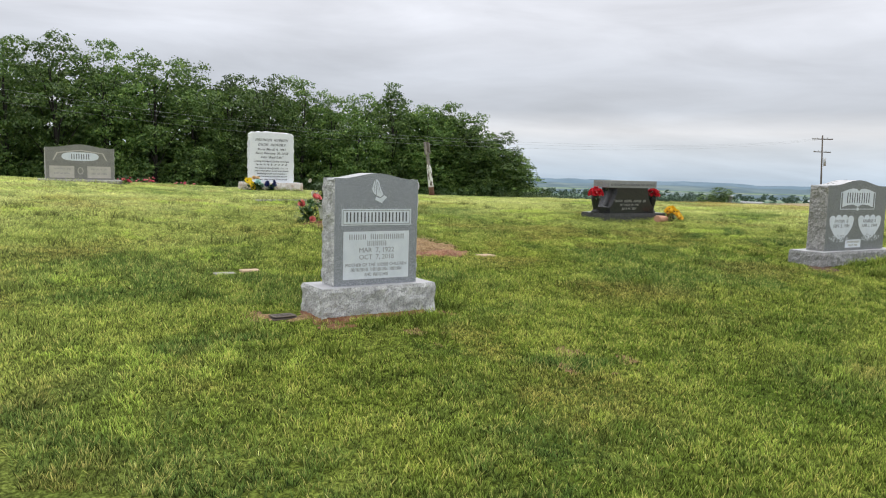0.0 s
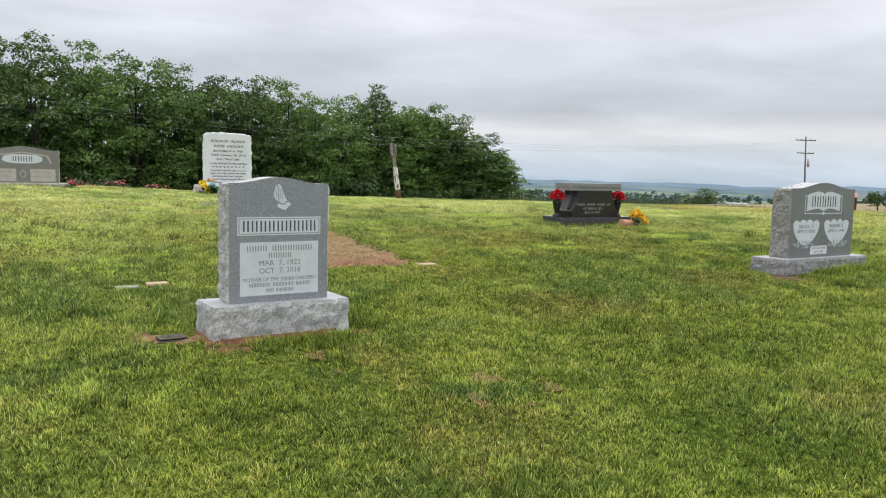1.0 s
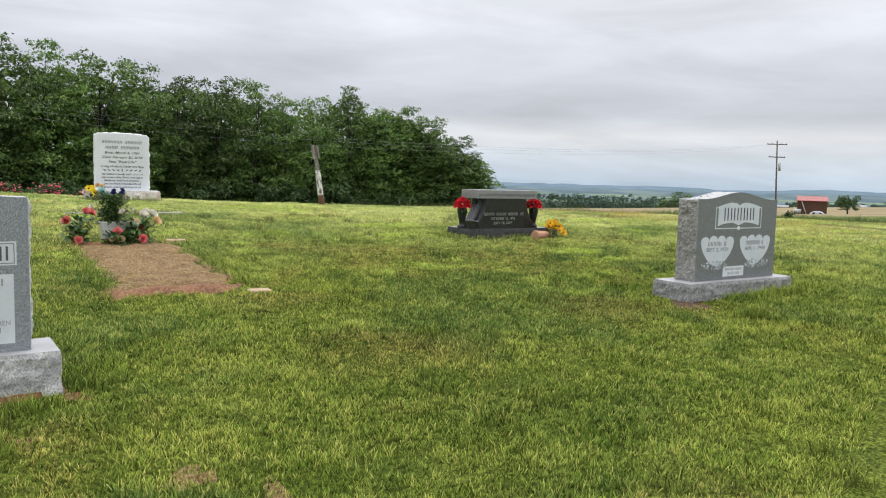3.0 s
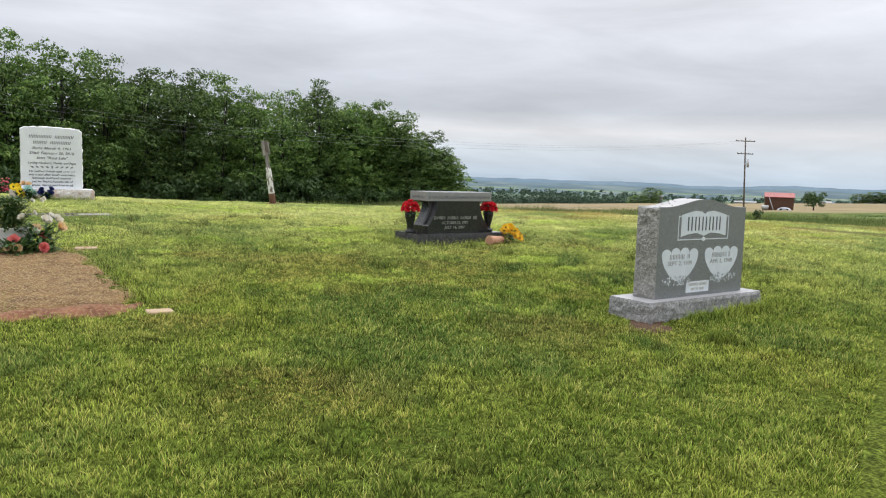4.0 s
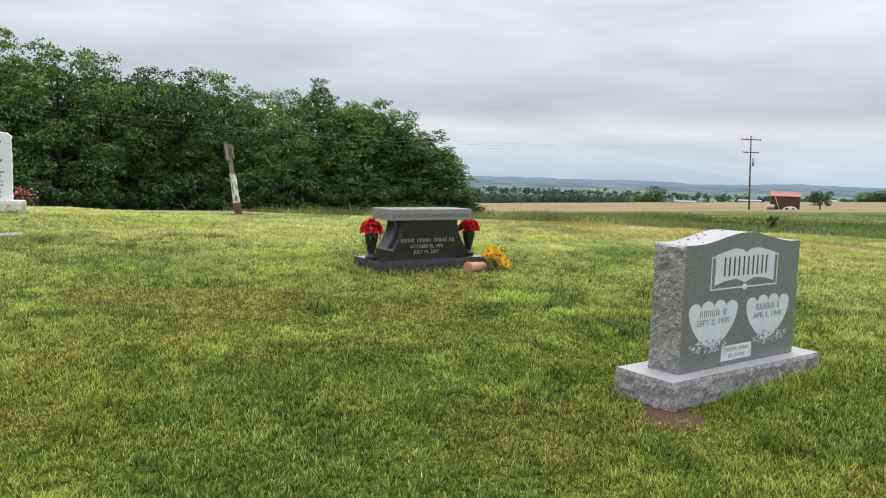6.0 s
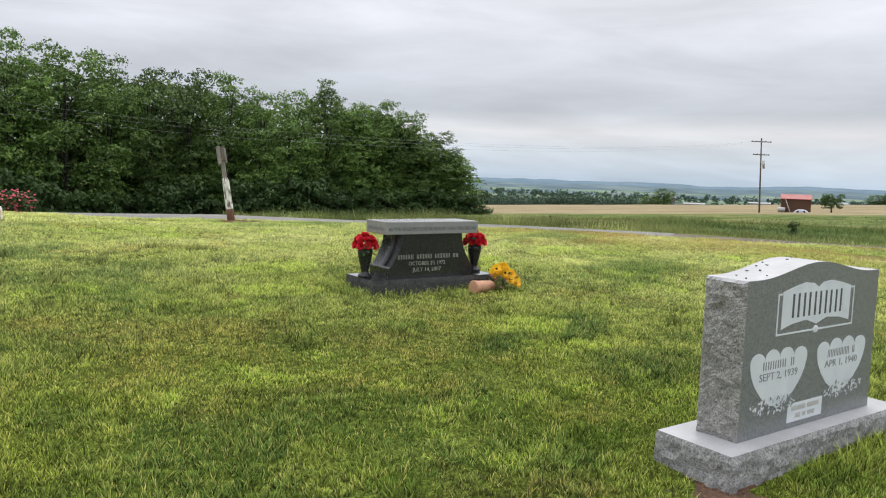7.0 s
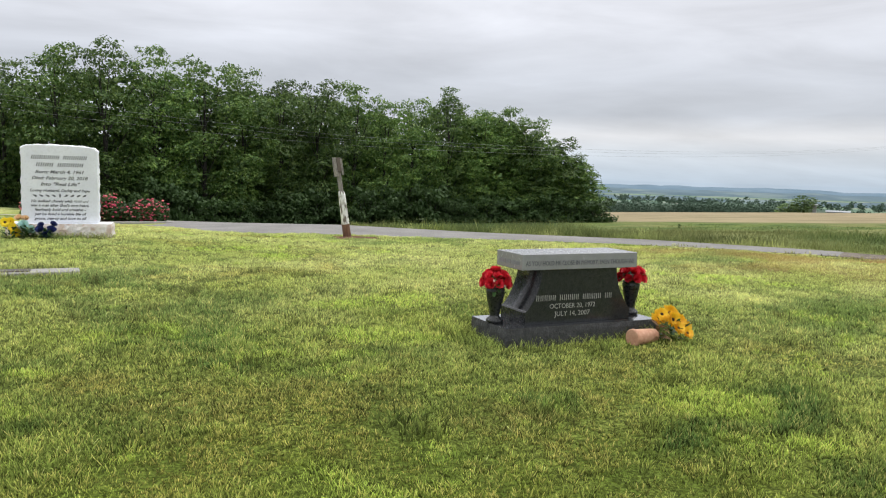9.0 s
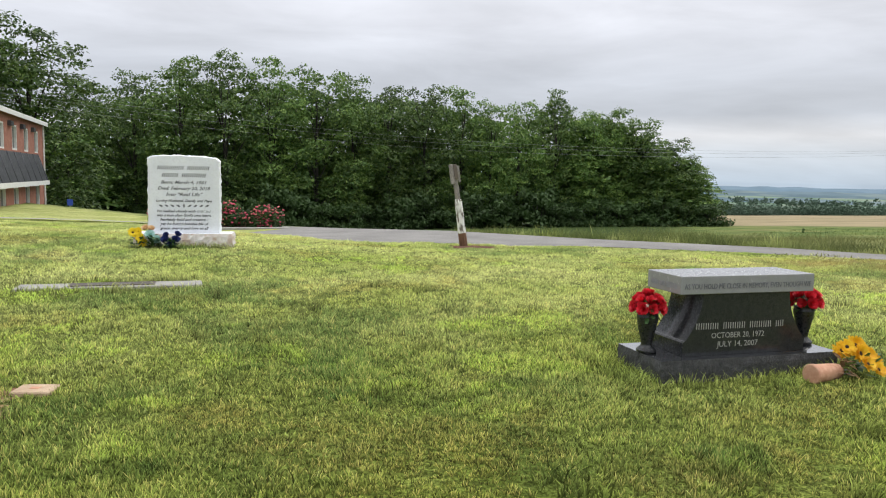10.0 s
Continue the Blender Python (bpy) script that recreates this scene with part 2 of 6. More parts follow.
pole_wood = mat("creosoted_pole_wood", (0.085, 0.068, 0.055), (0.15, 0.125, 0.105), 2, 0.9)
grey_metal = mat("galvanised_metal", (0.35, 0.36, 0.37), (0.46, 0.47, 0.48), 3, 0.45, metal=0.5)
silver_cover = mat("silver_tarpaulin", (0.28, 0.30, 0.34), (0.52, 0.55, 0.60), 1, 0.5)
sign_blue = mat("blue_sign", (0.02, 0.06, 0.36), (0.03, 0.08, 0.42), 2, 0.5)
wire_dark = mat("power_cable", (0.32, 0.335, 0.35), (0.38, 0.395, 0.41), 1, 0.6)
# haze is put into these colours: woods lightened, hills turned blue
far_woods = mat("hazed_distant_woods", (0.045, 0.082, 0.055), (0.075, 0.118, 0.076), 0.012, 0.9, (0.085, 0.12, 0.09), 0.05, 0.5, thin=0.3, world_space=True)
hill_near = mat("hazed_wooded_hills", (0.045, 0.088, 0.115), (0.085, 0.14, 0.17), 0.009, 1.0, (0.14, 0.19, 0.18), 0.007, 0.65, world_space=True)
hill_far = mat("hazed_farthest_hills", (0.085, 0.15, 0.205), (0.115, 0.18, 0.235), 0.004, 1.0, (0.075, 0.13, 0.175), 0.011, 0.6, world_space=True)
farm_white = mat("white_farm_building", (0.28, 0.30, 0.32), (0.36, 0.38, 0.40), 0.2, 0.7)


# ---- ground: a hilltop that falls away to a lane, fields and a valley ----
def soft(t, k):
    return k * np.logaddexp(0, np.asarray(t, float) / k)


def step(a, b, v):
    s = np.clip((np.asarray(v, float) - a) / (b - a), 0, 1)
    return s * s * (3 - 2 * s)


def land(x, y):
    """Height of the ground."""
    x, y = np.asarray(x, float), np.asarray(y, float)
    e, f = 0.866 * x + 0.502 * y, -0.502 * x + 0.866 * y
    qx, qy = np.clip(x, -8, 13), np.clip(y, -6, 15)
    hill = -0.205 + 0.04245 * qx + 0.1245 * qy + 0.0011 * qx * qx - 0.00565 * qx * qy - 0.00289 * qy * qy
    hill = hill - 0.045 * soft(np.minimum(y, 110) - 15, 0.7)
    lane = np.interp(f, [-60, -3, 3, 7, 12, 17, 22, 25.5, 30], [0.45, 0.28, 0.29, 0.25, 0.11, 0.02, -0.20, -0.33, -0.42])
    brow = np.interp(f, [0, 3, 5, 8, 10, 13, 16, 20], [16.8, 16.8, 16.8, 15.6, 13.6, 13.6, 14.6, 15.4])
    w = 1 - (1 - np.clip((e - brow) / (20.4 - brow), 0, 1)) ** 2
    z = hill * (1 - w) + lane * w
    # beyond the lane a field tilts away to the wood, and past its crest the valley lies below
    far = np.minimum(1, 330 / np.maximum(np.hypot(x, y), 1))
    field = -1.5 + 0.0098 * (x * far - 4.5) - 0.045 * (y * far - 3)
    run = step(24.2, 80.5 - 46 * step(5, 13, f), e)
    z = z * (1 - run) + field * run
    out = step(300, 620, np.hypot(x, y))
    return z * (1 - out) - 40 * out


def lawn_mat(name, blade):
    """Mown grass: mottled dark and yellow green with straw patches; rough meadow beyond the lane, ripe grain beyond that."""
    m = bpy.data.materials.new(name)
    m.use_nodes = True
    nodes, links = m.node_tree.nodes, m.node_tree.links
    nodes.clear()
    pos = nodes.new("ShaderNodeNewGeometry").outputs["Position"]

    def noise_tex(s, detail=3.0, off=0.0, vec=None):
        mp = nodes.new("ShaderNodeMapping")
        mp.inputs["Location"].default_value = (off, off * 1.7, 0)
        links.new(vec or pos, mp.inputs[0])
        n = nodes.new("ShaderNodeTexNoise")
        n.inputs["Scale"].default_value, n.inputs["Detail"].default_value = s, detail
        links.new(mp.outputs[0], n.inputs["Vector"])
        return n.outputs[0]

    def span(value, a, b, c=0.0, d=1.0):
        n = nodes.new("ShaderNodeMapRange")
        for key, v in (("From Min", a), ("From Max", b), ("To Min", c), ("To Max", d)):
            n.inputs[key].default_value = v
        links.new(value, n.inputs["Value"])
        return n.outputs[0]

    def mix(fac, a, b):
        n = nodes.new("ShaderNodeMix")
        n.data_type = "RGBA"
        for key, v in (("Factor", fac), ("A", a), ("B", b)):
            if isinstance(v, (int, float)):
                n.inputs[key].default_value = v
            elif isinstance(v, tuple):
                n.inputs[key].default_value = (*v, 1)
            else:
                links.new(v, n.inputs[key])
        return n.outputs["Result"]

    def calc(op, a, b):
        n = nodes.new("ShaderNodeMath")
        n.operation = op
        for i, v in enumerate((a, b)):
            if isinstance(v, (int, float)):
                n.inputs[i].default_value = v
            else:
                links.new(v, n.inputs[i])
        return n.outputs[0]

    dot = nodes.new("ShaderNodeVectorMath")
    dot.operation = "DOT_PRODUCT"
    dot.inputs[1].default_value = (0.866, 0.502, 0)
    links.new(pos, dot.inputs[0])
    away = nodes.new("ShaderNodeVectorMath")
    away.operation = "DISTANCE"
    away.inputs[1].default_value = (4.5, 3.0, 1.0)
    links.new(pos, away.inputs[0])
    e = calc("ADD", away.outputs["Value"], span(noise_tex(0.06, 4.0, 50.0), 0, 1, -9.0, 9.0))
    close = calc("ADD", dot.outputs["Value"], span(noise_tex(0.8, 3.0, 12.0), 0, 1, -1.0, 1.0))
    # lawn painted lighter with distance, for lit blade tips seen at a low angle
    far_pale = calc("MULTIPLY", span(away.outputs["Value"], 3.4, 9.0), span(noise_tex(0.9, 5.0, 63.0), 0.38, 0.62, 0.40, 0.85))
    def fact(name):
        n = nodes.new("ShaderNodeAttribute")
        n.attribute_name = name
        return n.outputs["Fac"]

    def scaled(c, by):
        n = nodes.new("ShaderNodeVectorMath")
        n.operation = "SCALE"
        links.new(c, n.inputs[0])
        links.new(by, n.inputs["Scale"])
        return n.outputs[0]

    colour = mix(span(noise_tex(1.2, 5.0), 0.32, 0.66), GREEN_DARK, GREEN_MID)
    colour = mix(span(noise_tex(3.2, 4.0, 7.0), 0.44, 0.64, 0.0, 0.48), colour, GREEN_LIGHT)
    colour = mix(span(noise_tex(5.5, 4.0, 19.0), 0.56, 0.68, 0.0, 0.5), colour, GREEN_DARK)
    colour = mix(far_pale, colour, SUNNY)
    colour = mix(span(noise_tex(2.4, 5.0, 93.0), 0.58, 0.66, 0.0, 0.32), colour, GREEN_DEEP)
    colour = mix(calc("MULTIPLY", fact("deep"), 0.8), colour, GREEN_DEEP)
    colour = mix(calc("MULTIPLY", fact("dry"), 0.5), colour, DULL)
    colour = mix(calc("MULTIPLY", fact("lime"), 0.8), colour, LIME)
    if blade:
        tone = fact("tone")
        colour = mix(span(tone, 0.82, 0.93, 0.0, 0.5), colour, STRAW)
        # a few blades painted pale to stand for glints
        colour = mix(span(tone, 0.96, 0.98, 0.0, 0.6), colour, GLINT)
        colour = scaled(colour, span(tone, 0, 0.9, 0.17, 2.15))
        # blade roots painted nearly black, for the shade deep in the sward
        colour = mix(span(fact("tip"), 0.0, 0.75, 0.85, 0.0), colour, ROOT_SHADE)
    else:
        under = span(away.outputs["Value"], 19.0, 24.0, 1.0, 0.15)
        # thatch colour darkened under the blades, for the shaded gaps between them
        colour = mix(calc("MULTIPLY", under, span(noise_tex(75, 3.0, 3.0), 0.38, 0.60, 0.35, 0.95)), colour, THATCH_SHADE)
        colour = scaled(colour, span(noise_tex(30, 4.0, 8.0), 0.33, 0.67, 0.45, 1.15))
    along_lane = nodes.new("ShaderNodeVectorMath")
    along_lane.operation = "DOT_PRODUCT"
    along_lane.inputs[1].default_value = (-0.502, 0.866, 0)
    links.new(pos, along_lane.inputs[0])
    dry = calc("MULTIPLY", calc("MULTIPLY", span(close, 14.0, 17.5), span(close, 23.4, 22.4)), span(along_lane.outputs["Value"], 6.5, 2.5))
    colour = mix(calc("MULTIPLY", dry, span(noise_tex(0.7, 4.0, 81.0), 0.38, 0.60, 0.0, 0.85)), colour, DRY_VERGE)
    meadow = mix(span(noise_tex(0.30, 6.0, 4.0), 0.42, 0.60), (0.075, 0.115, 0.034), (0.150, 0.190, 0.058))
    meadow = mix(span(noise_tex(0.09, 4.0, 23.0), 0.46, 0.60, 0.0, 0.45), meadow, (0.25, 0.23, 0.10))
    if blade:
        meadow = scaled(meadow, span(fact("tone"), 0, 0.83, 0.50, 1.45))
    colour = mix(span(close, 23.6, 24.6), colour, meadow)
    grain = mix(span(noise_tex(0.10, 5.0, 9.0), 0.35, 0.65), (0.24, 0.20, 0.12), (0.33, 0.27, 0.165))
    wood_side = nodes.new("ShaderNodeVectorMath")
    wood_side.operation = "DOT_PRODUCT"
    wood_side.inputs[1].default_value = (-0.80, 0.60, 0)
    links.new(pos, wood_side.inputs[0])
    # meadow beside the wood painted dark, for the shade under its trees
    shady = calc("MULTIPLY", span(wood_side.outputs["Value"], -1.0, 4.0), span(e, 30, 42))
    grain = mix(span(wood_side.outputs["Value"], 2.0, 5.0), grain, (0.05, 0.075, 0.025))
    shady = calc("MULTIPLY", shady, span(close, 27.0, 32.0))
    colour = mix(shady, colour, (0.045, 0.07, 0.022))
    colour = mix(span(e, 134, 141), colour, grain)
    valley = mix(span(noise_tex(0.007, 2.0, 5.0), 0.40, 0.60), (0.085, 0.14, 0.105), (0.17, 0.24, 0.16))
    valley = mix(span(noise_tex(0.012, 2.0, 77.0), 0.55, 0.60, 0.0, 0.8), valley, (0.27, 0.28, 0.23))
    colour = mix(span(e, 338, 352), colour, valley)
    bsdf = nodes.new("ShaderNodeBsdfPrincipled")
    links.new(colour, bsdf.inputs["Base Color"])
    bsdf.inputs["Roughness"].default_value = 0.75 if blade else 0.95
    bsdf.inputs["Specular IOR Level"].default_value = 0.08 if blade else 0.05
    surface = bsdf.outputs[0]
    if blade:
        # slender blades catch the sky from above
        geo = nodes.new("ShaderNodeNewGeometry")
        lean = nodes.new("ShaderNodeVectorMath")
        lean.operation = "MULTIPLY_ADD"
        lean.inputs[1].default_value, lean.inputs[2].default_value = (0.9, 0.9, 0.9), (0, 0, 0.50)
        links.new(geo.outputs["Normal"], lean.inputs[0])
        unit = nodes.new("ShaderNodeVectorMath")
        unit.operation = "NORMALIZE"
        links.new(lean.outputs[0], unit.inputs[0])
        links.new(unit.outputs[0], bsdf.inputs["Normal"])
        t = nodes.new("ShaderNodeBsdfTranslucent")
        links.new(colour, t.inputs["Color"])
        s = nodes.new("ShaderNodeMixShader")
        s.inputs[0].default_value = 0.25
        links.new(surface, s.inputs[1])
        links.new(t.outputs[0], s.inputs[2])
        surface = s.outputs[0]
    else:
        b = nodes.new("ShaderNodeBump")
        b.inputs["Distance"].default_value = 0.03
        links.new(noise_tex(35, 5.0, 2.0), b.inputs["Height"])
        links.new(b.outputs[0], bsdf.inputs["Normal"])
    o = nodes.new("ShaderNodeOutputMaterial")
    links.new(surface, o.inputs["Surface"])
    return m


GREEN_DARK, GREEN_MID, GREEN_LIGHT = (0.145, 0.225, 0.032), (0.270, 0.340, 0.054), (0.39, 0.455, 0.098)
DULL = (0.40, 0.32, 0.095)
SUNNY = (0.56, 0.57, 0.235)
GREEN_DEEP, LIME = (0.080, 0.158, 0.040), (0.37, 0.49, 0.085)
GLINT, ROOT_SHADE = (0.56, 0.64, 0.26), (0.018, 0.024, 0.007)
STRAW, THATCH_SHADE, DRY_VERGE = (0.46, 0.36, 0.13), (0.052, 0.068, 0.010), (0.44, 0.28, 0.115)
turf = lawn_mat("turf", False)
grass_blade = lawn_mat("grass_blades", True)


def mesh_from(name, verts, faces, material, smooth=False):
    """A mesh from numpy arrays whose faces all have the same number of corners."""
    verts, faces = np.asarray(verts, np.float32), np.asarray(faces, np.int32)
    me = bpy.data.meshes.new(name)
    n = faces.shape[1]
    me.vertices.add(len(verts))
    me.vertices.foreach_set("co", verts.ravel())
    me.loops.add(faces.size)
    me.loops.foreach_set("vertex_index", faces.ravel())
    me.polygons.add(len(faces))
    me.polygons.foreach_set("loop_start", np.arange(0, faces.size, n, dtype=np.int32))
    me.polygons.foreach_set("loop_total", np.full(len(faces), n, np.int32))
    me.polygons.foreach_set("use_smooth", np.full(len(faces), smooth))
    me.update(calc_edges=True)
    me.materials.append(material)
    return me


def grid_mesh(name, xs, ys, height, material):
    gx, gy = np.meshgrid(xs, ys)
    verts = np.stack([gx, gy, height(gx, gy)], -1).reshape(-1, 3)
    w, h = len(xs), len(ys)
    i = (np.arange(h - 1)[:, None] * w + np.arange(w - 1)[None]).ravel()
    return mesh_from(name, verts, np.stack([i, i + 1, i + w + 1, i + w], -1), material, True)


def spaced(lo, fine_lo, fine_hi, hi, fine, grow=1.16):
    mid = np.arange(fine_lo, fine_hi + 1e-6, fine)
    up, s = [], fine
    while (up[-1] if up else fine_hi) < hi:
        s *= grow
        up.append((up[-1] if up else fine_hi) + s)
    down, s = [], fine
    while (down[-1] if down else fine_lo) > lo:
        s *= grow
        down.append((down[-1] if down else fine_lo) - s)
    return np.array(down[::-1] + list(mid) + up)


def uneven(x, y):
    """Small swells of the sod."""
    return 0.010 * np.sin(1.7 * x + 0.6 * y) * np.sin(1.3 * y - 0.4 * x + 1) + 0.006 * np.sin(4.1 * x + 2.2 * y) * np.sin(3.7 * y - 1.9 * x)


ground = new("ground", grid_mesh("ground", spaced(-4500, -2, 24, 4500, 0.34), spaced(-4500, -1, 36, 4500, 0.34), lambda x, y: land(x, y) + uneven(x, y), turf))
tagged(ground, "mown hilltop lawn falling to meadow and fields", "ground", kind="structure")


def at(x, y, up=0.0):
    return float(land(x, y) + uneven(x, y)) + up


def ef(e, f):
    return 0.866 * e - 0.502 * f, 0.502 * e + 0.866 * f


# the lane: worn asphalt along the foot of the slope, widening at the parking bay
def lane_edge(f):
    """How near the asphalt comes, along the lane and round the parking bay."""
    return np.interp(f, [-60, 0, 5, 7, 10, 11, 12, 13, 15, 20, 23.7, 26], [22.95, 22.95, 22.9, 22.4, 22.0, 21.7, 20.7, 18.0, 15.0, 15.0, 22.5, 24.0])


def strip(name, f0, f1, material, lift, label):
    fs = np.arange(f0, f1 + 0.01, 0.25)
    lane_v, cols = [], np.linspace(0, 1, 13)
    for f in fs:
        worn = float(np.clip((3.5 - f) / 3, 0, 1))
        near = float(lane_edge(f)) + (0.06 + 0.22 * worn) * noise.noise((f * 0.9, 4, 0)) + 0.05 * noise.noise((f * 3.1, 9, 0)) + 0.15 * worn
        far = 24.05 - 0.15 * worn + 0.12 * worn * noise.noise((f * 1.1, 7, 3))
        for c in cols:
            x, y = ef(near + (far - near) * c, f)
            lane_v.append((x, y, float(land(x, y)) + lift + 0.02 * min(1, 4 * c)))
    nc = len(cols)
    i = (np.arange(len(fs) - 1)[:, None] * nc + np.arange(nc - 1)[None]).ravel()
    return tagged(new(name, mesh_from(name, lane_v, np.stack([i, i + 1, i + nc + 1, i + nc], -1), material, True)), label, name, kind="structure")


strip("road", 2.6, 25.85, asphalt, 0.006, "worn grey asphalt lane widening to a parking bay")
strip("track", -60, 3.2, track_soil, 0.001, "narrow dark gravel track between dry verges")


# ---- building blocks ----
def part(name, bm, material, parent, label="", smooth=False):
    """One bmesh, or ready mesh, as one object under its thing. material: one, or several by face index."""
    if isinstance(bm, bpy.types.Mesh):
        me = bm
    else:
        me = bpy.data.meshes.new(name)
        bmesh.ops.recalc_face_normals(bm, faces=bm.faces)
        bm.to_mesh(me)
        bm.free()
    if material is not None:
        for m in material if isinstance(material, (list, tuple)) else (material,):
            me.materials.append(m)
    if smooth:
        me.polygons.foreach_set("use_smooth", [True] * len(me.polygons))
    ob = new(name, me)
    ob.parent = parent
    if label:
        ob["label"] = label
    if name in ("inscription", "name_bar", "carved_blossoms", "plaque_bars", "leaves", "stems", "foliage", "dried_leaves", "canes"):
        ob["kind"] = "stuff"
    return ob


def thing(name, m, label, category, group="", kind=""):
    ob = new(name)
    ob.empty_display_size = 0.1
    ob.matrix_world = m
    return tagged(ob, label, category, group, kind)


def box(bm, x0, x1, y0, y1, z0, z1, bevel=0.0, index=0):
    """A box, bevelled, into bm."""
    made = bmesh.ops.create_cube(bm, size=1.0)["verts"]
    for v in made:
        v.co = Vector((x0 + (v.co.x + 0.5) * (x1 - x0), y0 + (v.co.y + 0.5) * (y1 - y0), z0 + (v.co.z + 0.5) * (z1 - z0)))
    faces = {f for v in made for f in v.link_faces}
    for f in faces:
        f.material_index = index
    if bevel:
        bmesh.ops.bevel(bm, geom=list({e for f in faces for e in f.edges}), offset=bevel, segments=1, affect="EDGES", profile=0.5)
    return bm


def boxed(*args, **kw):
    return box(bmesh.new(), *args, **kw)


def dense(points, gap):
    """A closed outline with points no farther apart than gap."""
    res = []
    for a, b in zip(points, points[1:] + points[:1]):
        n = max(1, round(math.dist(a, b) / gap))
        res += [(a[0] + (b[0] - a[0]) * k / n, a[1] + (b[1] - a[1]) * k / n) for k in range(n)]
    return res


def rock_prism(outline, lo, hi, axis, rows, amp, seed=0.0, smooth_top=True):
    """An outline carried from lo to hi along axis 'y' or 'z'; caps smooth (index 0), flanks broken like pitched stone (1), a top flank sawn (2)."""
    bm = bmesh.new()
    n = len(outline)
    normals = []
    area = sum(outline[k][0] * outline[(k + 1) % n][1] - outline[(k + 1) % n][0] * outline[k][1] for k in range(n))
    sign = 1 if area > 0 else -1
    for k in range(n):
        dx, dy = outline[(k + 1) % n][0] - outline[k - 1][0], outline[(k + 1) % n][1] - outline[k - 1][1]
        d = math.hypot(dx, dy) or 1
        normals.append((sign * dy / d, -sign * dx / d))
    rings = []
    for r in range(rows + 1):
        s = r / rows
        ring = []
        for k, (a, b) in enumerate(outline):
            nx, ny = normals[k]
            sawn = axis == "y" and smooth_top and ny > 0.75
            swell = 0.0 if r in (0, rows) else 1.0
            q = Vector((a * 15 + seed, b * 15, s * (hi - lo) * 15))
            chip = noise.noise(q) * 0.9 + noise.noise(q * 2.7) * 0.55 + noise.noise(q * 5.1) * 0.40 + abs(noise.noise(q * 0.8 + Vector((5, 3, 1)))) * 0.8
            g = amp * (0.0 if sawn else 1.0) * (swell * (0.5 + chip) + (1 - swell) * 0.14 * noise.noise(q * 1.7))
            a2, b2 = a + nx * g, b + ny * g
            w = lo + (hi - lo) * s
            ring.append(bm.verts.new((a2, w, b2) if axis == "y" else (a2, b2, w)))
        rings.append(ring)
    for r in range(rows):
        for k in range(n):
            f = bm.faces.new((rings[r][k], rings[r][(k + 1) % n], rings[r + 1][(k + 1) % n], rings[r + 1][k]))
            f.material_index = 2 if axis == "y" and smooth_top and normals[k][1] > 0.75 else 1
    bm.faces.new(rings[0])
    bm.faces.new(rings[-1])
    return bm


def slab_outline(outline, y0, y1, index=0):
    """A thin plate with that outline in x and z, standing on a face."""
    bm = bmesh.new()
    a = [bm.verts.new((x, y0, z)) for x, z in outline]
    b = [bm.verts.new((x, y1, z)) for x, z in outline]
    bm.faces.new(a)
    bm.faces.new(b[::-1])
    for k in range(len(a)):
        bm.faces.new((a[k], a[(k + 1) % len(a)], b[(k + 1) % len(a)], b[k]))
    return bm


def letters(text, size, x, z, y, shear=0.0, width=None, turn=None, space=1.0, bold=0.0):
    """Raised lettering in the built-in font on a face that looks towards -y."""
    cu = bpy.data.curves.new("lettering", "FONT")
    cu.body, cu.size, cu.align_x, cu.align_y = text, size, "CENTER", "CENTER"
    cu.offset = bold
    cu.extrude, cu.shear, cu.resolution_u, cu.space_character = 0.0012, shear, 2, space
    ob = new("lettering", cu)
    bpy.context.view_layer.update()
    me = bpy.data.meshes.new_from_object(ob.evaluated_get(bpy.context.evaluated_depsgraph_get()))
    bpy.data.objects.remove(ob)
    bpy.data.curves.remove(cu)
    k = 1.0
    if width:
        co = [v.co.x for v in me.vertices]
        k = width / (max(co) - min(co))
    m = Matrix(((k, 0, 0, x), (0, 0, -1, y), (0, 1, 0, z), (0, 0, 0, 1)))
    me.transform((turn or Matrix()) @ m)
    return me


def bars(words, height, x0, x1, z, y, fill=0.62, slant=0.0):
    """A line of plain upright bars, two a character, in words of those lengths."""
    bm = bmesh.new()
    total = sum(words) + (len(words) - 1) * 0.8
    pitch, x = (x1 - x0) / total, x0
    for n in words:
        for _ in range(n):
            for shift in (-0.24, 0.24):
                cx = x + pitch * (0.5 + shift)
                made = bmesh.ops.create_cube(bm, size=1.0)["verts"]
                for v in made:
                    up = v.co.z
                    v.co = Vector((cx + v.co.x * pitch * fill * 0.52 + slant * up * height, y + v.co.y * 0.0024, z + v.co.z * height))
            x += pitch
        x += pitch * 0.8
    return bm


def serpentine(w, z0, shoulder, apex, n=28):
    """The outline of a serpentine-topped tablet."""
    top = []
    for k in range(n + 1):
        u = -1 + 2 * k / n
        top.append((u * w, shoulder + (apex - shoulder) * (0.5 + 0.5 * math.cos(math.pi * min(1, abs(u) / 0.86)))))
    return dense([(w, z0)], 1) + dense_open([(w, z0), (w, shoulder)], 0.011)[1:-1] + top[::-1] + dense_open([(-w, shoulder), (-w, z0)], 0.011)[1:] + dense_open([(-w, z0), (w, z0)], 0.05)[1:-1]


def dense_open(points, gap):
    a, b = points
    n = max(1, round(math.dist(a, b) / gap))
    return [(a[0] + (b[0] - a[0]) * k / n, a[1] + (b[1] - a[1]) * k / n) for k in range(n + 1)]


